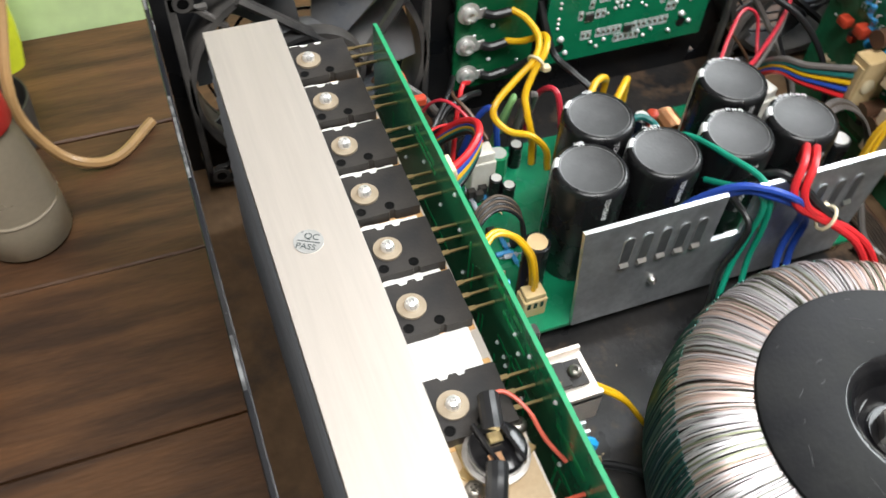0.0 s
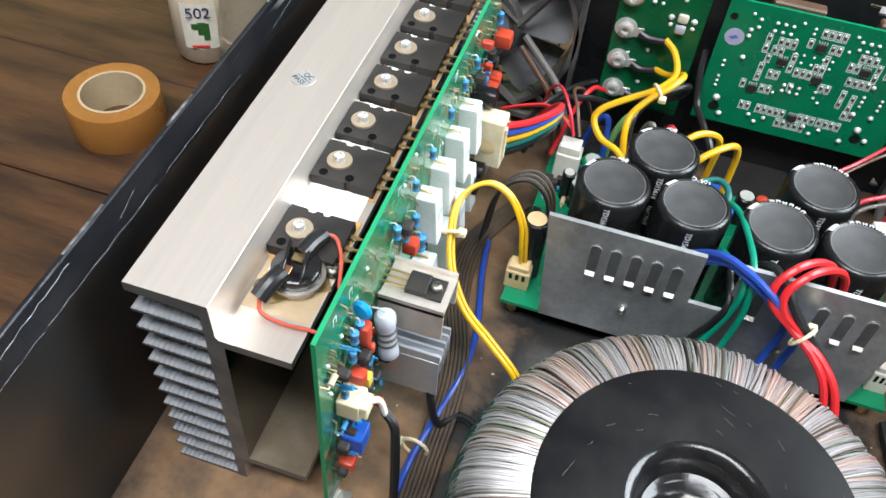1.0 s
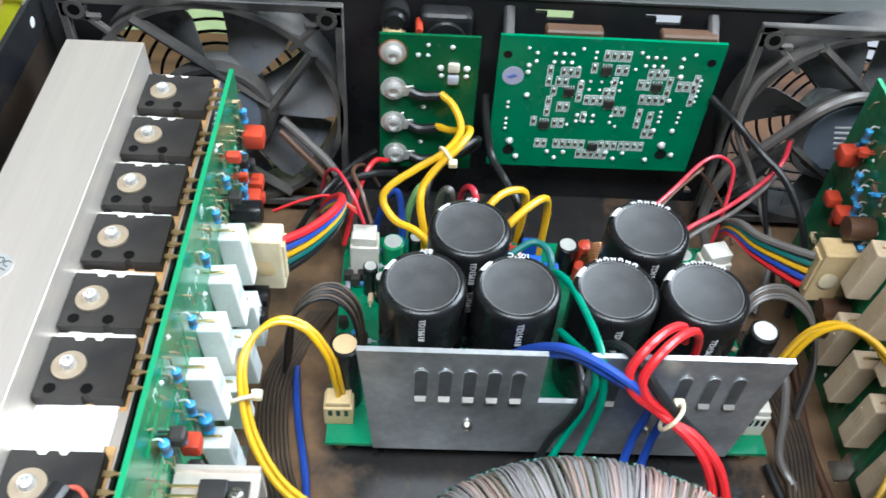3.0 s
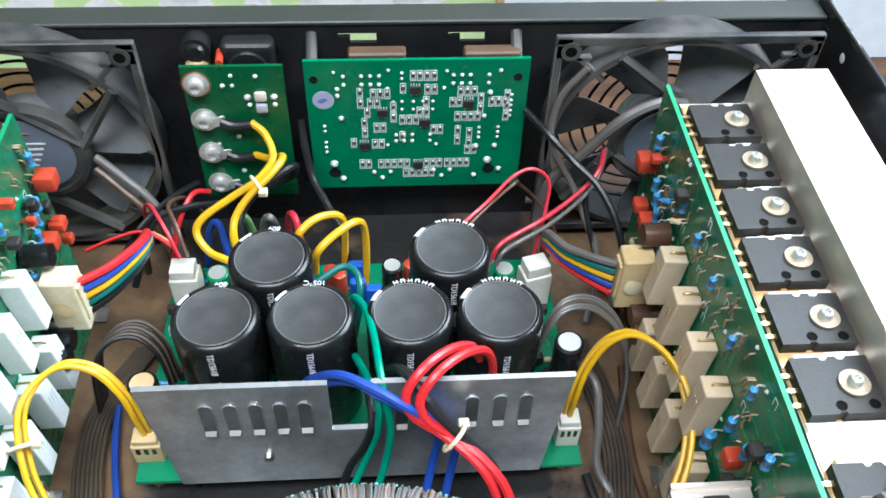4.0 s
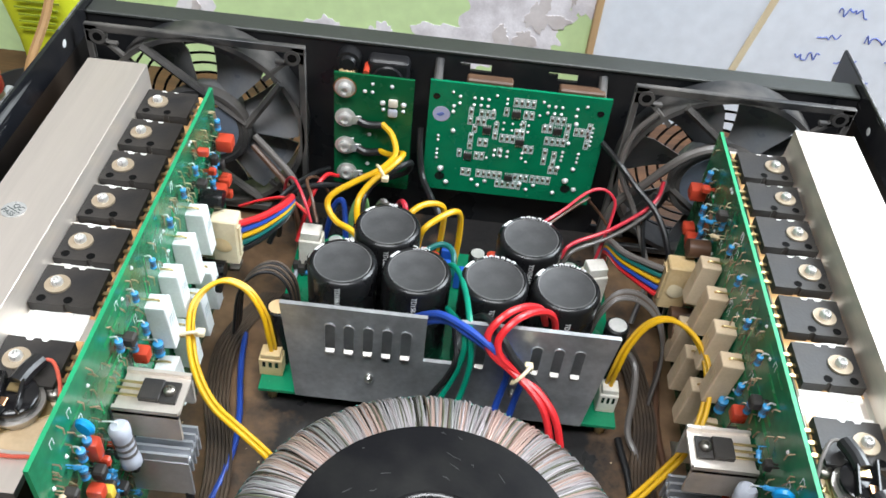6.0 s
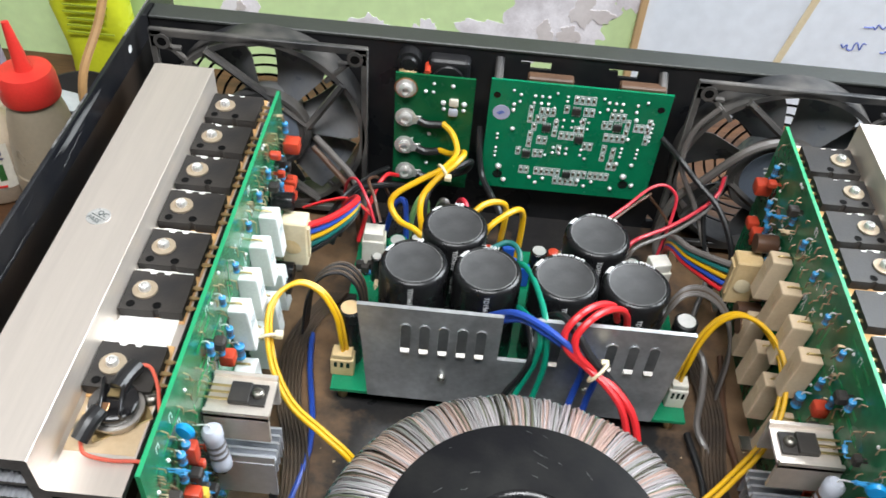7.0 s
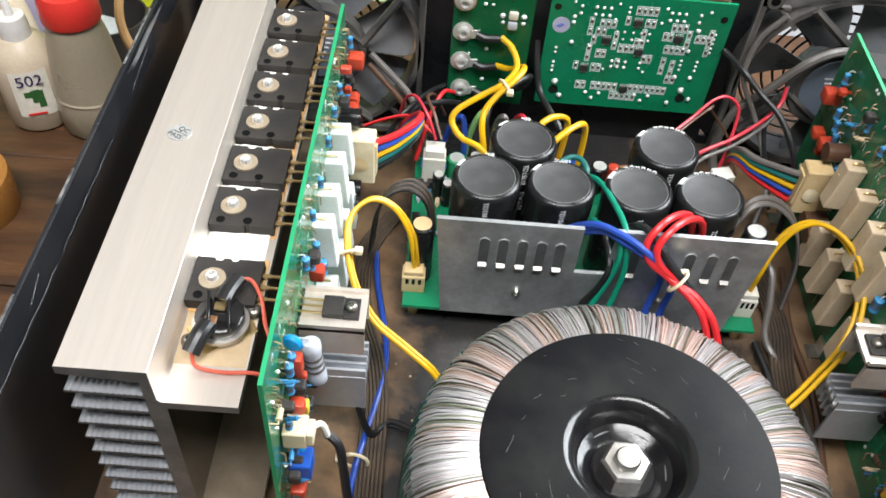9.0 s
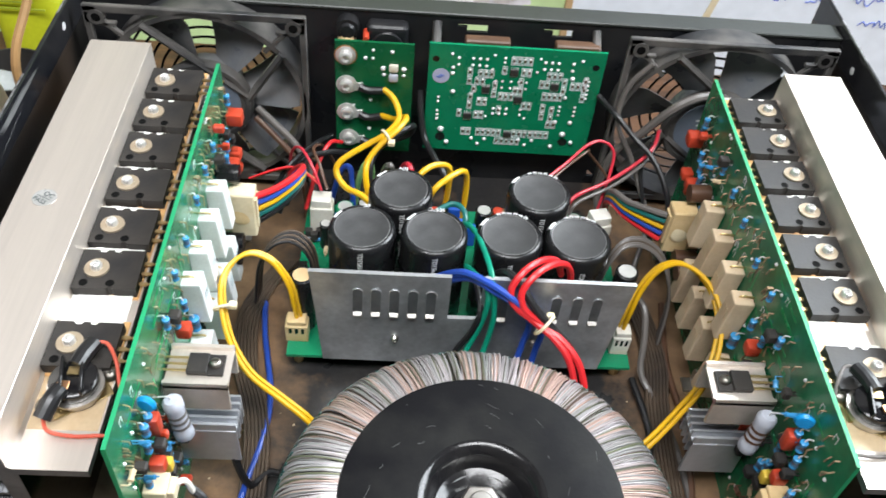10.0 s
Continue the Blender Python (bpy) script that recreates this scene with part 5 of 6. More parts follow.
box(bm, -54, -32, -9.6, 0.2, 86, 109, 3.0, 3)
lathe(bm, [(0, 0), (7.6, 0), (8.2, 0.6), (8.2, 3)], (-43, -11, 98), (0, 1, 0), 24)
part("speaker_socket", bm, CHASSIS, sb, "black speaker socket behind the board")
bm = BM()
lathe(bm, [(0, 0), (3.6, 0), (4.4, 2), (6.2, 2), (6.2, 10)], (-64, -9, 104), (0, 1, 0), 20)
part("post_cap", bm, CHASSIS, sb, smooth=True)
bm = BM()
rod(bm, (-54, -13.2, 103), (-54, -6, 104), 1.6, n=10)
part("red_indicator", bm, REDCAP, sb)

# ---- toroidal transformer ----
TX, TY = 2, -253
tor = thing("toroidal_transformer", TX, TY, 0, "large toroidal transformer wound with enamelled copper wire", "transformer")
part("core_wrap", lathe(BM(), [(22, 4), (66, 4), (75, 12), (76.7, 28), (75.6, 48), (70, 60.4), (57, 66.4), (22, 66.4)], (TX, TY, 0), n=72), mat("winding_underlayer", (0.045, 0.036, 0.03), 0.4, 0.3, (0.05, 0.055, 0.045), 60, 0.8), tor, smooth=True)
random.seed(77)
prof = [(40, 68.0), (51, 67.8), (60, 66.4), (69.4, 62.6), (75, 56), (77.6, 47), (78.4, 34), (78, 20), (74, 9), (67, 3.6)]


def winding_enamel(name, stops):
    m = mat(name, (0.6, 0.5, 0.4), 0.46, 0.7, None, 90, 0.7)
    nt = m.node_tree
    geo = nt.nodes.new("ShaderNodeNewGeometry")
    rp = nt.nodes.new("ShaderNodeValToRGB")
    for k, col in enumerate(stops):
        pos = k / (len(stops) - 1)
        e = rp.color_ramp.elements[0] if k == 0 else (rp.color_ramp.elements[-1] if k == len(stops) - 1 else rp.color_ramp.elements.new(pos))
        e.color = (*col, 1)
    nt.links.new(geo.outputs["Random Per Island"], rp.inputs[0])
    nt.links.new(rp.outputs[0], nt.nodes["Principled BSDF"].inputs["Base Color"])
    return m


LAYS = {"silver": (BM(), winding_enamel("pale_enamel", ((0.52, 0.48, 0.50), (0.30, 0.31, 0.29), (0.62, 0.58, 0.61), (0.40, 0.34, 0.33))), "pale silvery wire turns"),
        "copper": (BM(), winding_enamel("copper_enamel", ((0.62, 0.46, 0.40), (0.46, 0.32, 0.27), (0.70, 0.55, 0.50), (0.36, 0.26, 0.23))), "pinkish copper wire turns"),
        "dark": (BM(), winding_enamel("dark_enamel", ((0.10, 0.10, 0.085), (0.24, 0.26, 0.16), (0.05, 0.045, 0.04), (0.20, 0.13, 0.10))), "dark olive wire turns"),
        "teal": (BM(), winding_enamel("teal_enamel", ((0.05, 0.15, 0.13), (0.02, 0.06, 0.06), (0.10, 0.20, 0.16))), "dark teal wires on the flank")}
a = 0.0
while a < 2 * math.pi:
    a += random.uniform(0.0030, 0.0066)
    r0 = random.uniform(0.26, 0.52)
    lift = random.choice((0, 0, 0.1, 0.2, 0.3, 0.5, 0.8))
    lean = random.uniform(-0.06, 0.07) + (0.05 * math.sin(a * 5))
    tone = math.sin(a * 13) + 0.8 * math.sin(a * 31 + 1) + 0.7 * math.sin(a * 5 + 2) + random.uniform(-1.3, 1.3)
    lay = "copper" if tone > 0.75 else ("dark" if random.random() < 0.20 else "silver")
    pts = []
    bunch = (math.floor((a + 0.02 * math.sin(a * 7)) / 0.062) + 0.5) * 0.062 - a
    for k, (r, z) in enumerate(prof):
        b = a + lean * k / 9 + bunch * 0.42 * min(1, k / 5) + random.uniform(-0.004, 0.004)
        rr = r + (lift if k > 2 else 0)
        pts.append((TX + rr * math.cos(b), TY + rr * math.sin(b), z + (lift if k < 5 else 0)))
    tube(LAYS[lay][0], pts[:6] if random.random() < 0.5 else pts, r0, n=5, steps=2)
a = 0.0
while a < 2 * math.pi:
    a += random.uniform(0.014, 0.034)
    pts = [(TX + (r + 0.9) * math.cos(a + k * 0.012), TY + (r + 0.9) * math.sin(a + k * 0.012), z) for k, (r, z) in enumerate(prof[4:])]
    tube(LAYS["teal"][0], pts, random.uniform(0.45, 0.8), n=5, steps=2)
for bm, m, lab in LAYS.values():
    tagged(part("wire_winding", bm, m, tor, lab, smooth=True), kind="stuff")
bm = BM()
lathe(bm, [(8, 58.5), (12, 58.3), (14.5, 58.9), (17, 62), (19, 67.4), (21, 70.6), (23.4, 71.6), (27, 71.65), (50.2, 70.5), (52.2, 70.0), (52.6, 69.0), (52.2, 68.4), (27, 68.8), (8, 56)], (TX, TY, 0), n=80)
part("dished_washer", bm, DISC, tor, "glossy black dish of the clamping washer", smooth=True)
part("washer_rim", lathe(BM(), [(23.6, 71.75), (24.4, 71.85), (50.2, 70.62), (52.2, 70.1), (52.7, 69.0), (52.3, 68.3)], (TX, TY, 0), n=80), DISCFLAT, tor, "flat black rim of the washer, scratched", smooth=True)
random.seed(8)
bm = BM()
for k in range(34):
    a, r = random.uniform(0, 6.28), random.uniform(29, 49)
    p = Vector((TX + r * math.cos(a), TY + r * math.sin(a), 71.86 - (r - 24.4) * 0.0465))
    d = Vector((math.cos(a + 1.2), math.sin(a + 1.2), 0)) * random.uniform(0.5, 3.6)
    tube(bm, [p - d, p + Vector((random.uniform(-0.4, 0.4), random.uniform(-0.4, 0.4), 0)), p + d], 0.07, n=4, steps=4)
part("scratch", bm, GREYRING, tor)
part("bolt_washer", lathe(BM(), [(0, 59.2), (11, 59.2), (11, 58.4)], (TX, TY, 0), n=32), DISC, tor, smooth=True)
bm = BM()
lathe(bm, [(4.7, 59.2), (9.2, 59.2), (9.2, 64.6), (8.0, 65.8), (5.2, 66.0), (4.7, 65.1)], (TX, TY, 0), n=6)
part("hex_nut", bm, STEEL, tor, "bright plated hexagon nut")
pr = [(4.7, 59)]
for k in range(4):
    pr += [(4.7, 64.8 + k * 0.9), (4.2, 65.25 + k * 0.9)]
pr += [(4.0, 68.4), (0, 68.6)]
part("bolt", lathe(BM(), pr, (TX, TY, 0), n=20), STEEL, tor, "threaded bolt end", smooth=True)
bm = BM()
ring = [(TX + (15.6 + 0.5 * math.sin(a * 0.7)) * math.cos(a * 0.12 + 0.2), TY + (15.6 + 0.5 * math.sin(a * 0.7)) * math.sin(a * 0.12 + 0.2), 60.6) for a in range(-18, 20)]
tube(bm, ring, 0.55, n=5, curved=False, flat=0.5)
part("paint_ring", bm, GREYRING, tor, "rubbed grey ring in the dish")


# ---- wiring ----
def wires(name, label, lines, category="wire", group=""):
    """lines: colour, radius, points. The first point is the thing's base."""
    p = lines[0][2][0]
    z = min(q[2] for _, _, pts in lines for q in pts)
    t = thing(name, p[0], p[1], z, label, category, group)
    for col, r, pts in lines:
        bm = BM()
        tube(bm, pts, r, n=8, steps=8)
        part("wire", bm, WIRE[col] if isinstance(col, str) else col, t)
    return t


def off(pts, dx, dy, dz):
    return [(x + dx, y + dy, z + dz) for x, y, z in pts]


def tie(x, y, z, r, axis, parent_name="cable_tie"):
    t = thing(parent_name, x, y, z, "cream nylon cable tie round the wires", "cable tie", "cable ties")
    bm = BM()
    q = Vector(axis).to_track_quat('Z', 'Y').to_matrix()
    ring = [Vector((x, y, z)) + q @ Vector((r * math.cos(k * math.pi / 8), r * math.sin(k * math.pi / 8), 0)) for k in range(17)]
    tube(bm, ring, 0.8, n=6, curved=False)
    part("band", bm, CREAM, t)
    bm = BM()
    h = Vector((x, y, z)) + q @ Vector((r + 1.0, 0, 0))
    box(bm, h.x - 1.8, h.x + 1.8, h.y - 1.8, h.y + 1.8, h.z - 1.3, h.z + 1.3, 0.4)
    part("lock_head", bm, CREAM, t)


yl = [(-79.5, -138, 26), (-80.5, -138, 36), (-83, -136, 49), (-90, -133, 60), (-99, -134, 66), (-106, -141, 67), (-109, -152, 66), (-107.5, -163, 60), (-103, -174, 52), (-94, -184, 43), (-80, -191, 35), (-67, -197, 26), (-58, -203, 12)]
yr = [(80, -138, 28), (81, -137.5, 40), (84, -134, 53), (90, -131, 64), (98, -131.5, 70), (106, -138, 71), (111.5, -149, 69), (113, -161, 64.5), (110, -175, 58), (103, -187, 51), (92, -198, 46), (80, -209, 42), (68, -217, 34)]
for s, L in ((-1, yl), (1, yr)):
    wires("wire_loop", "pair of yellow wires looping from the board to the transformer", [("yellow", 1.1, L), ("yellow", 1.1, off(L, -s * 0.6, 3.4, -2.4)), ("amber", 0.9, off(L, -s * 2.0, 1.2, -1.5)[:5])], group="yellow wire loops")
tie(-107.5, -161.5, 60.5, 3.6, (0.3, -0.8, -0.5))

red = [(50, -132, 40), (49, -133, 58), (45, -136, 70), (37, -143, 78), (28, -152, 81), (22, -158, 75), (24, -161.5, 68), (33, -165, 62), (42, -171, 58), (49, -178, 52), (53, -186, 40), (54, -192, 22), (52, -198, 8)]
wires("transformer_wires", "thick red wires bundled over the plate to the transformer",
      [("red", 1.65, red), ("red", 1.65, off(red, -4.6, 1.2, 1.2)[1:]), ("black", 1.9, [(9, -132, 50), (12, -140, 66), (17, -147, 75), (23, -155.5, 74), (29, -161, 68), (38, -166.5, 60), (45, -172, 55), (50, -180, 44), (50, -188, 24)])])
wires("transformer_wires", "thick blue wires crossing over the plate to the transformer",
      [("blue", 1.6, [(-20, -136, 50), (-14, -141, 64), (-4, -148, 75.5), (6, -154, 77), (16, -159, 74), (24, -160, 66), (28.5, -157, 52), (27, -157.5, 36), (24, -164, 22), (22, -174, 10)]),
       ("blue", 1.6, [(-16, -136, 46), (-10, -142, 62), (0, -149, 73), (9, -155, 73), (18, -158, 69), (27, -157, 60), (35, -156, 48), (34, -157, 32), (31, -164, 18), (28, -174, 8)])])
wires("transformer_wires", "thin green wires falling over the plate to the transformer",
      [("green", 1.35, [(-2, -97, 52), (0, -104, 62), (4, -113, 66), (7, -128, 70), (9, -146, 75), (10.5, -154, 70), (12, -156, 54), (10, -158, 36), (5, -166, 22), (0, -176, 10)]),
       ("green", 1.35, [(0, -128, 58), (3, -138, 64), (6, -150, 72), (8.5, -154.5, 66), (7, -155.5, 50), (2, -158, 34), (-5, -166, 20), (-10, -176, 8)]),
       ("black", 1.5, [(4, -140, 60), (6, -153.5, 56), (3, -156, 44), (-3, -158, 32), (-9, -166, 18), (-14, -176, 8)])])
tie(33, -165, 62, 5.2, (0.75, -0.5, -0.45))

yt1 = [(-44, -18, 76), (-38, -23, 73), (-35, -32, 68), (-41, -42, 65), (-53, -48, 60), (-64, -54, 55), (-66.5, -58, 50), (-61, -64, 45), (-52, -69, 44), (-45, -72, 36), (-43, -73, 24)]
yt2 = [(-45, -18, 58), (-38, -23, 60), (-31, -30, 67), (-35, -40, 67), (-44, -48, 62), (-50, -54, 56), (-51, -60, 50), (-49, -64, 38), (-48, -66, 22)]
sp = wires("speaker_wires", "yellow and black speaker wires from the ring lugs, tied together",
           [("yellow", 1.65, yt1), ("yellow", 1.65, yt2), ("black", 1.7, [(-44, -19, 39), (-30, -22, 48), (-27, -28, 60), (-36, -38, 61), (-46, -48, 57), (-49, -56, 50), (-47, -62, 36), (-46, -64, 20)])])
for z, x in ((76, -57), (57.6, -57), (39.5, -56)):
    bm = BM()
    tube(bm, [(x, -16.2, z - 0.6), (x + 5, -17.3, z - 2), (x + 13, -18.2, z - (1 if z > 70 else 0))], 2.2, n=10)
    part("heat_shrink", bm, WIRE["black"], sp, "dark heat-shrink sleeve")
tie(-41, -44, 64, 4.2, (-0.8, -0.5, -0.3))
wires("speaker_wires", "short yellow wires behind the filter capacitors",
      [("yellow", 1.65, [(-18, -72, 40), (-16, -74, 54), (-9, -68, 58), (-1, -60, 57), (2.5, -56, 50), (3, -56, 34), (2, -57, 14)]),
       ("yellow", 1.65, [(-28, -66, 44), (-23, -65, 57), (-16, -58, 58), (-8, -53, 54), (-6, -51, 44), (-7, -50, 20)]),
       ("teal", 1.5, [(-16, -86, 50), (-6, -80, 52), (0, -84, 52), (1, -92, 48), (-2, -98, 30)])])
bundle = [(-103, -96, 65), (-93, -90, 66), (-85, -82, 67), (-82, -72, 64), (-85, -62, 56), (-92, -52, 40), (-96, -46, 20)]
wires("supply_cable", "bundle of coloured supply wires into the board connector",
      [(c, 1.7, [(x, y, z - 4.2 * i + (0.9 * i * k if k < 3 else 2.6 * i)) for k, (x, y, z) in enumerate(bundle)]) for i, c in enumerate(("red", "blue", "yellow", "teal", "black"))], group="supply cables")
bundle_r = [(101, -93, 64), (92, -88, 63), (84, -80, 60), (79, -70, 57), (80, -58, 44), (84, -50, 22)]
wires("supply_cable", "bundle of coloured supply wires into the board connector",
      [(c, 1.7, [(x, y, z - 4.2 * i + (0.9 * i * k if k < 3 else 2.4 * i)) for k, (x, y, z) in enumerate(bundle_r)]) for i, c in enumerate(("grey", "teal", "yellow", "blue", "red"))], group="supply cables")
wires("fan_lead", "thin pink and grey fan lead wires",
      [("pink", 0.85, [(34, -70, 50), (40, -70, 61), (54, -56, 63), (66, -45, 67), (75, -40, 66), (82, -41, 60), (81, -48, 50), (77, -58, 42), (75, -62, 34)]),
       ("brown", 0.8, [(36, -70, 49), (42, -69, 58), (55, -55, 60), (67, -44, 62), (70, -36, 54), (78, -34, 44), (86, -38, 34), (92, -48, 20)])])
wires("fan_lead", "thin pink and grey fan lead wires",
      [("pink", 1.05, [(55, -72, 44), (60, -68, 51), (79, -55, 51), (96, -43, 55), (105, -35, 60), (107, -30, 68)]), ("grey", 1.0, [(57, -73, 42), (62, -69, 48), (81, -56, 48), (98, -43, 52), (106, -34, 58), (108, -29, 68)])])
wires("fan_cable", "grey sleeved fan cable along the fan", [("grey", 2.4, [(140, -23, 86), (128, -27, 90), (116, -31, 88), (107, -32, 80), (97, -30, 64), (86, -27, 46), (82, -30, 22), (86, -40, 5)])])
wires("fan_cable", "black wires hanging beside the fan",
      [("black", 1.6, [(74, -13, 76), (82, -26, 74), (93, -36, 66), (103, -46, 60), (110, -58, 50), (113, -70, 36), (110, -84, 14)]),
       ("grey", 1.5, [(96, -21, 104), (86, -23, 90), (84, -27, 70), (94, -34, 52), (100, -44, 40), (106, -58, 24), (100, -76, 6)]),
       ("black", 1.3, [(104, -33, 62), (100, -40, 48), (104, -52, 30), (112, -60, 8)])])
wires("earth_wires", "mixed dark wires behind the speaker board",
      [("black", 1.8, [(-24, -9, 70), (-23, -16, 60), (-20, -24, 48), (-14, -36, 44), (-8, -46, 38), (-4, -52, 14)]), ("lime", 1.7, [(-58, -40, 4), (-56, -44, 30), (-52, -46, 46), (-49, -40, 40), (-48, -30, 10)]),
       ("grey", 1.8, [(-44, -36, 4), (-42, -40, 36), (-38, -42, 42), (-36, -34, 20)]), ("pink", 1.5, [(-34, -30, 4), (-32, -34, 34), (-27, -44, 42), (-24, -52, 14)]),
       ("blue", 1.6, [(-72, -36, 6), (-66, -40, 34), (-60, -44, 40), (-58, -50, 14)])])
wires("earth_wires", "red and black wires tangled beside the fan",
      [("pink", 0.8, [(-74, -64, 42), (-79, -57, 52), (-86, -46, 55), (-92, -38, 46), (-96, -32, 24)]), ("brown", 0.9, [(-71, -63, 42), (-76, -52, 50), (-80, -42, 52), (-76, -30, 44), (-70, -24, 26)]),
       ("black", 1.6, [(-62, -30, 40), (-74, -38, 46), (-88, -46, 44), (-98, -60, 20)]), ("red", 1.2, [(-66, -26, 44), (-72, -32, 48), (-78, -42, 40), (-84, -54, 18)]), ("black", 1.3, [(-104, -60, 30), (-92, -50, 46), (-80, -36, 50), (-72, -20, 44)]),
       ("red", 0.6, [(-112, -62, 46), (-100, -58, 49), (-88, -56, 50), (-76, -60, 43)]), ("red", 0.6, [(-112, -60, 44), (-100, -56, 47), (-88, -54, 48), (-77, -58, 43)]), (COPPER_TRACE, 0.6, [(-112, -58, 42), (-100, -54, 45), (-88, -52, 46), (-78, -56, 43)])])
wires("fan_cable", "flat grey-brown fan lead lying along the fan",
      [("grey", 1.9, [(-112, -22, 62), (-102, -26, 54), (-90, -32, 44), (-82, -40, 30), (-80, -46, 6)]), ("brown", 1.7, [(-113, -23, 56), (-103, -28, 48), (-92, -34, 38), (-86, -42, 24), (-84, -48, 5)])])


def ribbon(label, pts, n, pitch, across, cols):
    p = pts[0]
    t = thing("ribbon_cable", p[0], p[1], min(q[2] for q in pts), label, "ribbon cable", "ribbon cables")
    for k in range(n):
        bm = BM()
        d = Vector(across) * (k - (n - 1) / 2) * pitch
        tube(bm, [tuple(Vector(q) + d) for q in pts], pitch * 0.52, n=6, steps=6)
        part("strand", bm, WIRE[cols[k % len(cols)]], t)


DUSTYW = mat("dusty_grey_insulation", (0.085, 0.058, 0.038), 0.65, 0.0, (0.028, 0.020, 0.015), 40, 0.9)
WIRE["dust"] = DUSTYW
ribbon("dusty flat grey ribbon cable lying on the floor", [(-86, -330, 3), (-90, -280, 3), (-91, -238, 3), (-92, -200, 4), (-96, -176, 5), (-104, -151, 4), (-107, -122, 4), (-102, -100, 3), (-92, -80, 3)], 7, 1.7, (1, 0.1, 0.02), ("dust",))
ribbon("dusty flat grey ribbon cable lying on the floor", [(92, -330, 3), (94, -280, 3), (96, -220, 3), (98, -170, 4), (102, -140, 4), (100, -110, 3), (94, -84, 3)], 7, 1.7, (1, 0, 0.02), ("dust",))
ribbon("flat grey ribbon cable looping above the floor", [(70, -112, 34), (73, -110, 48), (80, -106, 56), (91, -105, 55), (101, -110, 47), (106, -118, 30), (104, -128, 8)], 5, 1.5, (0.2, 1, 0.0), ("grey", "grey", "dust"))
ribbon("flat black ribbon cable looping above the floor", [(-102, -116, 14), (-99, -112, 38), (-92, -108, 48), (-83, -106, 49), (-75, -109, 42), (-72, -113, 24)], 6, 1.5, (0.2, 1, 0.0), ("black", "dust"))
wires("floor_wire", "loose blue and grey wires along the chassis floor",
      [("blue", 1.5, [(-99, -300, 2.2), (-98, -242, 4), (-95, -218, 3.5), (-90, -190, 4), (-90, -166, 4), (-97, -132, 4), (-100, -110, 3)]), ("black", 1.8, [(-106, -243, 52), (-101, -246, 48), (-99, -250, 36), (-97, -256, 22), (-96, -262, 12), (-95, -290, 2.5)]),
       ("white", 1.2, [(-111.5, -248, 62), (-107.5, -244, 60), (-105, -244, 51)]), ("black", 1.7, [(-99, -205, 40), (-98, -212, 24), (-92, -216, 6), (-84, -208, 3), (-70, -214, 3), (-62, -222, 4)])])
wires("floor_wire", "loose grey and brown wires along the chassis floor",
      [("grey", 1.7, [(84, -112, 30), (92, -124, 30), (93, -136, 20), (92, -148, 8), (97, -160, 3), (104, -190, 2.4), (106, -240, 2.4)]), ("brown", 1.8, [(112, -100, 4), (108, -140, 3), (110, -180, 3), (104, -230, 3)]), ("black", 1.8, [(88, -150, 4), (92, -180, 3), (86, -215, 3)])])
t = tie(-97.5, -229, 5.4, 5.6, (0.1, 1, 0))
random.seed(63)
bm = BM()
for k in range(60):
    x, y = random.choice((random.uniform(-118, -62), random.uniform(62, 116), random.uniform(-80, 80))), random.uniform(-330, -152)
    r = random.uniform(0.2, 0.7)
    box(bm, x - r, x + r, y - r * 0.7, y + r * 0.7, -0.02, r * 0.8, turn=rotz(random.uniform(0, 90)))
solo("debris", bm, WIRE["beige"], "pale crumbs and wire clippings on the dusty chassis floor", "debris", kind="stuff")

# ---- things on the bench ----
CLEARPL = mat("milky_plastic", (0.40, 0.34, 0.25), 0.32, 0.0, (0.32, 0.27, 0.19), 30, 0.4, trans=0.3)
LIQUID = mat("milky_liquid", (0.58, 0.50, 0.38), 0.25)
REDPL = mat("red_cap_plastic", (0.68, 0.04, 0.03), 0.35, 0.0, (0.55, 0.03, 0.025), 60, 0.4)
BZ = TABLE_Z


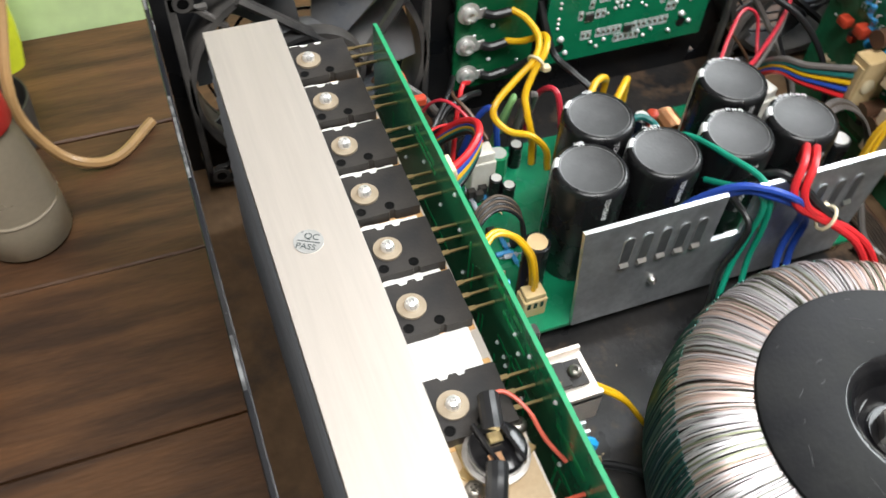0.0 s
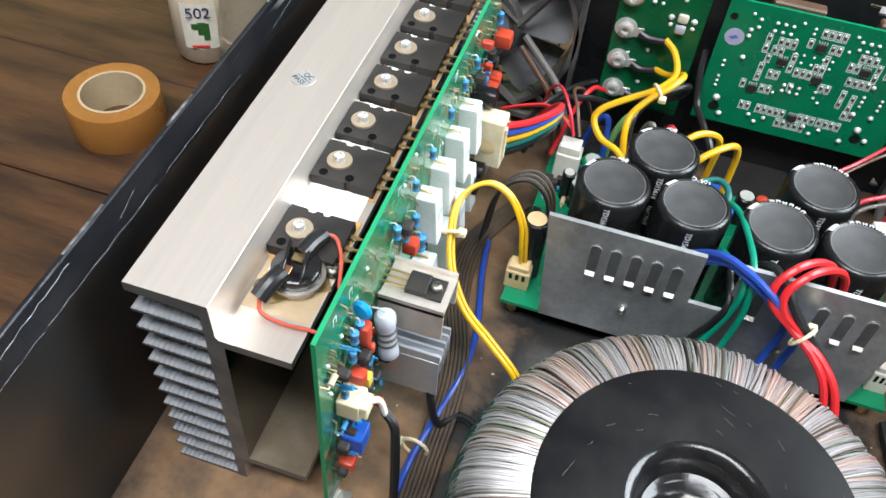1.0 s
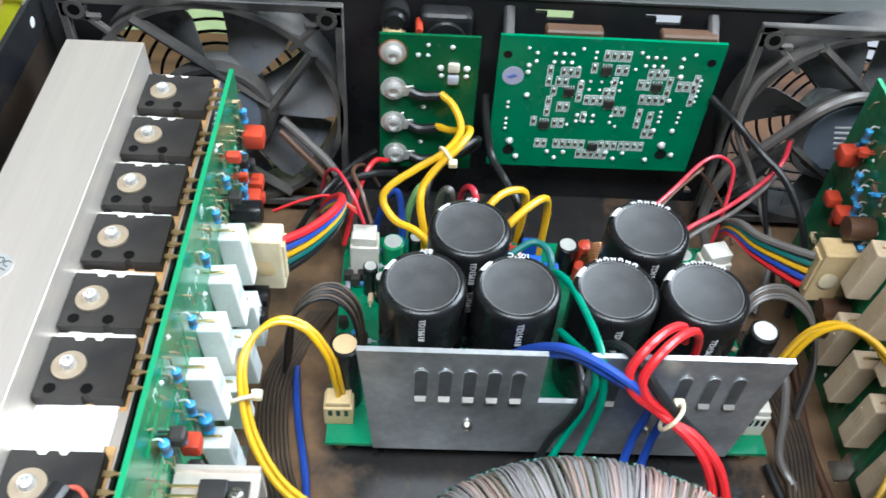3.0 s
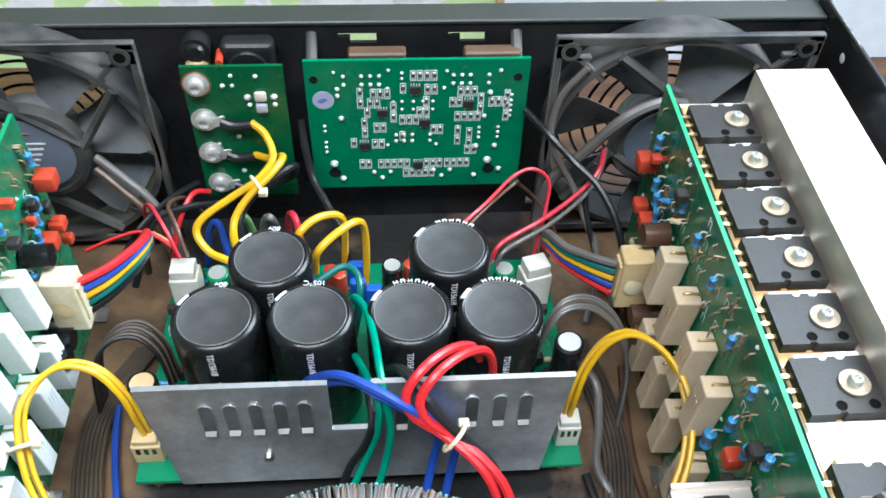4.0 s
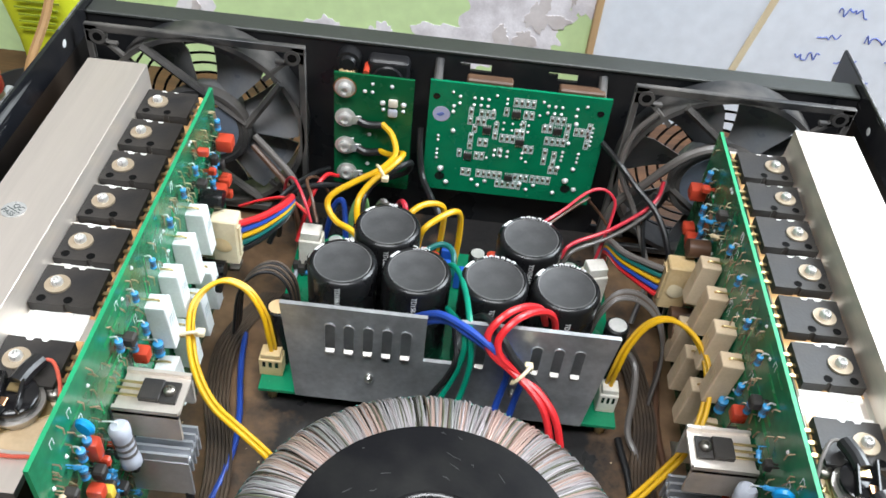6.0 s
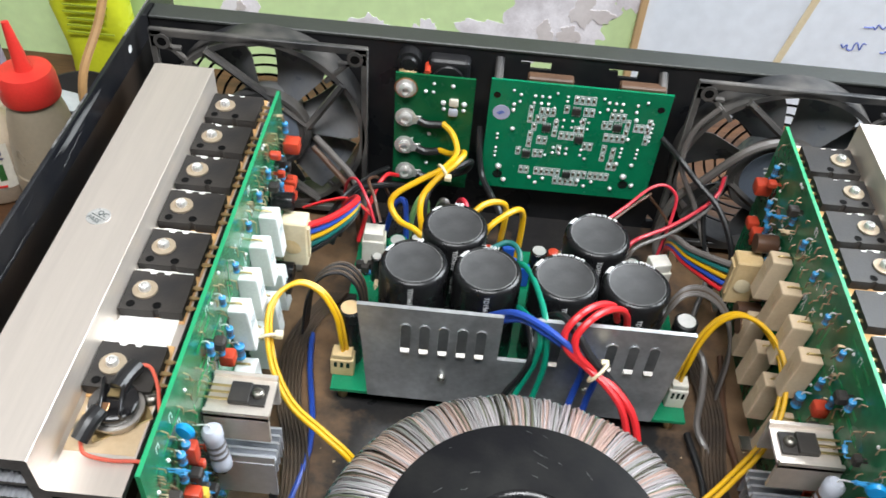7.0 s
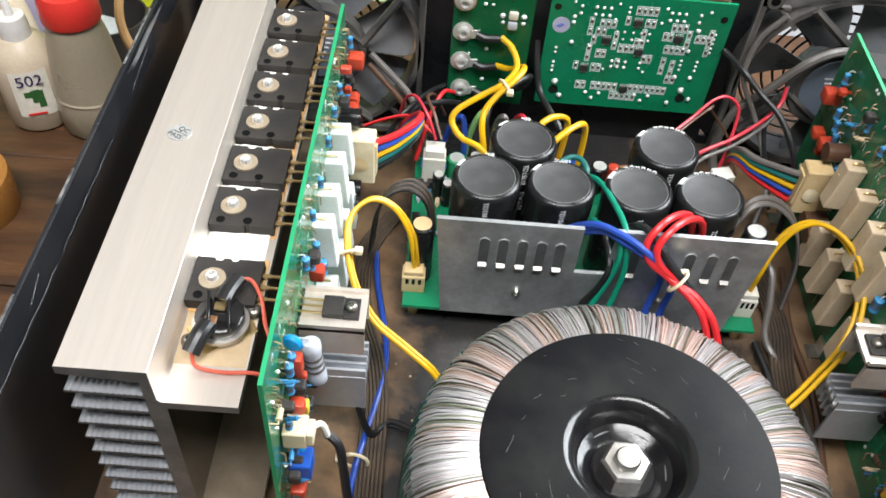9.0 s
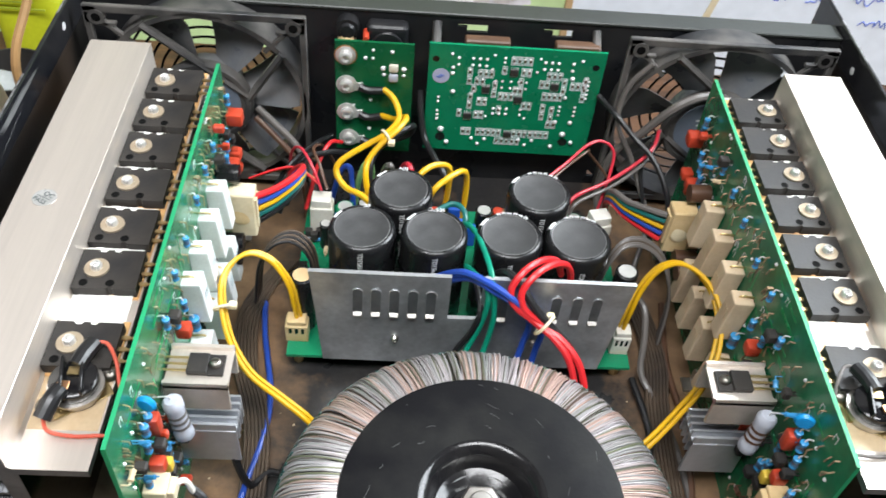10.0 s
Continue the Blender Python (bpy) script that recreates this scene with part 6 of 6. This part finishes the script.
def bottle(x, y, r, h, body_label, cap_mat, cap_r, cap_h, nozzle, body_mat, tilt=0.0, shoulder=False):
    t = thing("squeeze_bottle", x, y, BZ, body_label, "bottle", "glue bottles")
    if shoulder:
        pr = [(0, 0), (r - 2, 0), (r, 2.5), (r, h * 0.66), (r * 0.97, h * 0.76), (r * 0.86, h * 0.87), (r * 0.66, h * 0.95), (r * 0.5, h)]
    else:
        pr = [(0, 0), (r - 2, 0), (r, 2.5), (r, h * 0.26), (r * 0.97, h * 0.32), (r * 0.90, h * 0.55), (r * 0.78, h * 0.80), (r * 0.66, h * 0.95), (r * 0.6, h)]
    part("body", lathe(BM(), [(q, BZ + z) for q, z in pr] + [(0, BZ + h)], (x, y, 0), n=40), body_mat, t, "translucent milky body", smooth=True)
    part("cap", lathe(BM(), [(cap_r, BZ + h - 3), (cap_r * 1.03, BZ + h - 2), (cap_r, BZ + h + cap_h * 0.7), (cap_r * 0.9, BZ + h + cap_h), (cap_r * 0.3, BZ + h + cap_h * 1.05)], (x, y, 0), n=36), cap_mat, t, smooth=True)
    z = BZ + h + cap_h
    part("nozzle", lathe(BM(), [(cap_r * 0.34, z - 1), (cap_r * 0.28, z + 4), (cap_r * 0.16, z + nozzle * 0.8), (cap_r * 0.12, z + nozzle), (0, z + nozzle + 0.5)], (x, y, 0), (tilt, 0.02, 1), n=18), cap_mat, t, smooth=True) if not tilt else \
        part("nozzle", lathe(BM(), [(cap_r * 0.34, -1), (cap_r * 0.28, 4), (cap_r * 0.16, nozzle * 0.8), (cap_r * 0.12, nozzle), (0, nozzle + 0.5)], (x, y, z), (tilt, 0.05, 1), n=18), cap_mat, t, smooth=True)
    return t


wb2 = bottle(-289, 20, 22.5, 79, "milky wash bottle with a red screw cap on the bench", REDPL, 16.5, 15, 30, CLEARPL, tilt=-0.12)
part("liquid_line", lathe(BM(), [(22.55, BZ + 26), (22.6, BZ + 27), (22.4, BZ + 28)], (-289, 20, 0), n=40), LIQUID, wb2, smooth=True)
CAPWHITE = mat("white_nozzle_plastic", (0.78, 0.76, 0.74), 0.4)
WHITEBOT = mat("white_bottle_plastic", (0.58, 0.48, 0.36), 0.38, 0.0, (0.48, 0.39, 0.29), 40, 0.5)
gb = bottle(-326, 21, 19.5, 60, "white glue bottle with a paper label on the bench", CAPWHITE, 8.5, 13, 26, WHITEBOT, tilt=-0.1, shoulder=True)
bm = BM()
n = 10
for k in range(n):
    p = [radians(-99 + 66 * (k + q) / n) for q in (0, 1)]
    bm.faces.new([bm.verts.new((-326 + 19.7 * math.cos(p[q]), 21 + 19.7 * math.sin(p[q]), z)) for q, z in ((0, BZ + 13), (1, BZ + 13), (1, BZ + 46), (0, BZ + 46))])
bmesh.ops.remove_doubles(bm, verts=bm.verts, dist=0.01)
lb = part("paper_label", bm, mat("label_paper", (0.80, 0.76, 0.66), 0.55), gb, "cream paper label")
q = Matrix.Translation((-326 + 20.0 * math.cos(radians(-66)), 21 + 20.0 * math.sin(radians(-66)), BZ + 39.5)) @ Matrix.Rotation(radians(24), 4, 'Z') @ Matrix.Rotation(radians(90), 4, 'X')
text_mesh("502", 10.5, q, mat("navy_print", (0.03, 0.02, 0.10), 0.5), "number_print", lb)
bm = BM()
for a, z0, z1, w in ((-72, 28, 32, 3.0), (-62, 24, 33, 2.6), (-55, 20, 32, 2.0)):
    c = Vector((-326 + 19.9 * math.cos(radians(a)), 21 + 19.9 * math.sin(radians(a)), 0))
    box(bm, c.x - w, c.x + w, c.y - 0.15, c.y + 0.1, BZ + z0, BZ + z1, 0.05, turn=rotz(a + 90))
part("green_picture", bm, mat("green_print", (0.03, 0.12, 0.03), 0.5), lb)
bm = BM()
box(bm, -324, -313, 2.0, 2.4, BZ + 15, BZ + 16.4, turn=rotz(23))
part("red_line", bm, REDPL, lb)
bottle(-346, 56, 15, 62, "white glue bottle with a pointed nozzle behind another", WHITEPL, 6, 5, 26, WHITEBOT, tilt=0.15)
pb = bottle(-356, 84, 17, 100, "purple-grey plastic bottle at the back of the bench", mat("dark_red_cap", (0.35, 0.03, 0.03), 0.4), 9, 10, 6, mat("lilac_plastic", (0.30, 0.26, 0.36), 0.4))

tr = thing("tape_roll", -338, -66, BZ, "roll of amber packing tape lying on the bench", "tape")
part("tape", lathe(BM(), [(19, BZ), (27, BZ), (27.4, BZ + 1), (27.4, BZ + 24), (27, BZ + 25), (19, BZ + 25), (19, BZ)], (-338, -66, 0), n=48), mat("amber_tape", (0.36, 0.155, 0.035), 0.3, 0.0, (0.27, 0.11, 0.025), 50, 0.5), tr, smooth=True)
part("card_core", lathe(BM(), [(17.5, BZ + 0.3), (19, BZ + 0.3), (19, BZ + 25.4), (17.5, BZ + 25.4), (17.5, BZ + 0.3)], (-338, -66, 0), n=40), mat("card_core", (0.55, 0.43, 0.27), 0.7), tr, smooth=True)

cup = thing("black_cup", -300, 92, BZ, "round black plastic tub holding clear packets on the bench", "tub")
part("tub", lathe(BM(), [(0, BZ + 1), (22, BZ + 1), (23.5, BZ + 2), (25.5, BZ + 30), (24.3, BZ + 30), (22.4, BZ + 4), (0, BZ + 3)], (-300, 92, 0), n=44), mat("black_tub", (0.022, 0.021, 0.020), 0.45, 0.0, (0.05, 0.045, 0.04), 30, 0.6), cup, smooth=True)
bm = BM()
box(bm, -313, -291, 74, 94, BZ + 18, BZ + 28, 3, 2, turn=Matrix.Rotation(0.5, 3, 'Y') @ rotz(20))
part("clear_packet", bm, mat("clear_packet", (0.62, 0.64, 0.66), 0.15, trans=0.5), cup, smooth=True)

bag = thing("snack_bag", -306, 158, BZ, "tall yellow-green plastic bag printed with fine lines", "bag")
bm = BM()
rows = []
for k in range(11):
    z = BZ + k * 15
    w = 29 - 1.0 * abs(k - 4)
    d = 14 - 0.9 * abs(k - 4)
    rows.append([(-306 + w * math.copysign(abs(math.cos(a)) ** 0.6, math.cos(a)) + 2 * math.sin(k), 158 + d * math.sin(a) * (1 + 0.1 * math.sin(3 * a + k)), z) for a in [2 * math.pi * j / 28 for j in range(28)]])
V = [[bm.verts.new(p) for p in r] for r in rows]
for A, Bq in zip(V, V[1:]):
    for j in range(28):
        bm.faces.new([A[j], A[(j + 1) % 28], Bq[(j + 1) % 28], Bq[j]])
bm.faces.new(V[0])
bm.faces.new(V[-1])
part("bag_body", bm, mat("yellow_green_film", (0.62, 0.66, 0.03), 0.25, 0.0, (0.50, 0.58, 0.03), 20, 0.6, 0.5, 30), bag, smooth=True)
bm = BM()
for k in range(16):
    box(bm, -322 + (k % 3), -288 - (k * 7) % 9, 142.6, 143.6, BZ + 44 + k * 5.4, BZ + 45.2 + k * 5.4)
part("bag_print", bm, mat("olive_print", (0.30, 0.36, 0.03), 0.5), bag)
wires("mains_cable", "beige mains cable hanging down over the bench", [("tan", 3.0, [(-262, 178, 330), (-258, 150, 200), (-262, 118, 110), (-268, 88, 60), (-276, 62, 30), (-276, 56, 4), (-262, 54, -24), (-240, 56, -33), (-216, 80, -33)])])
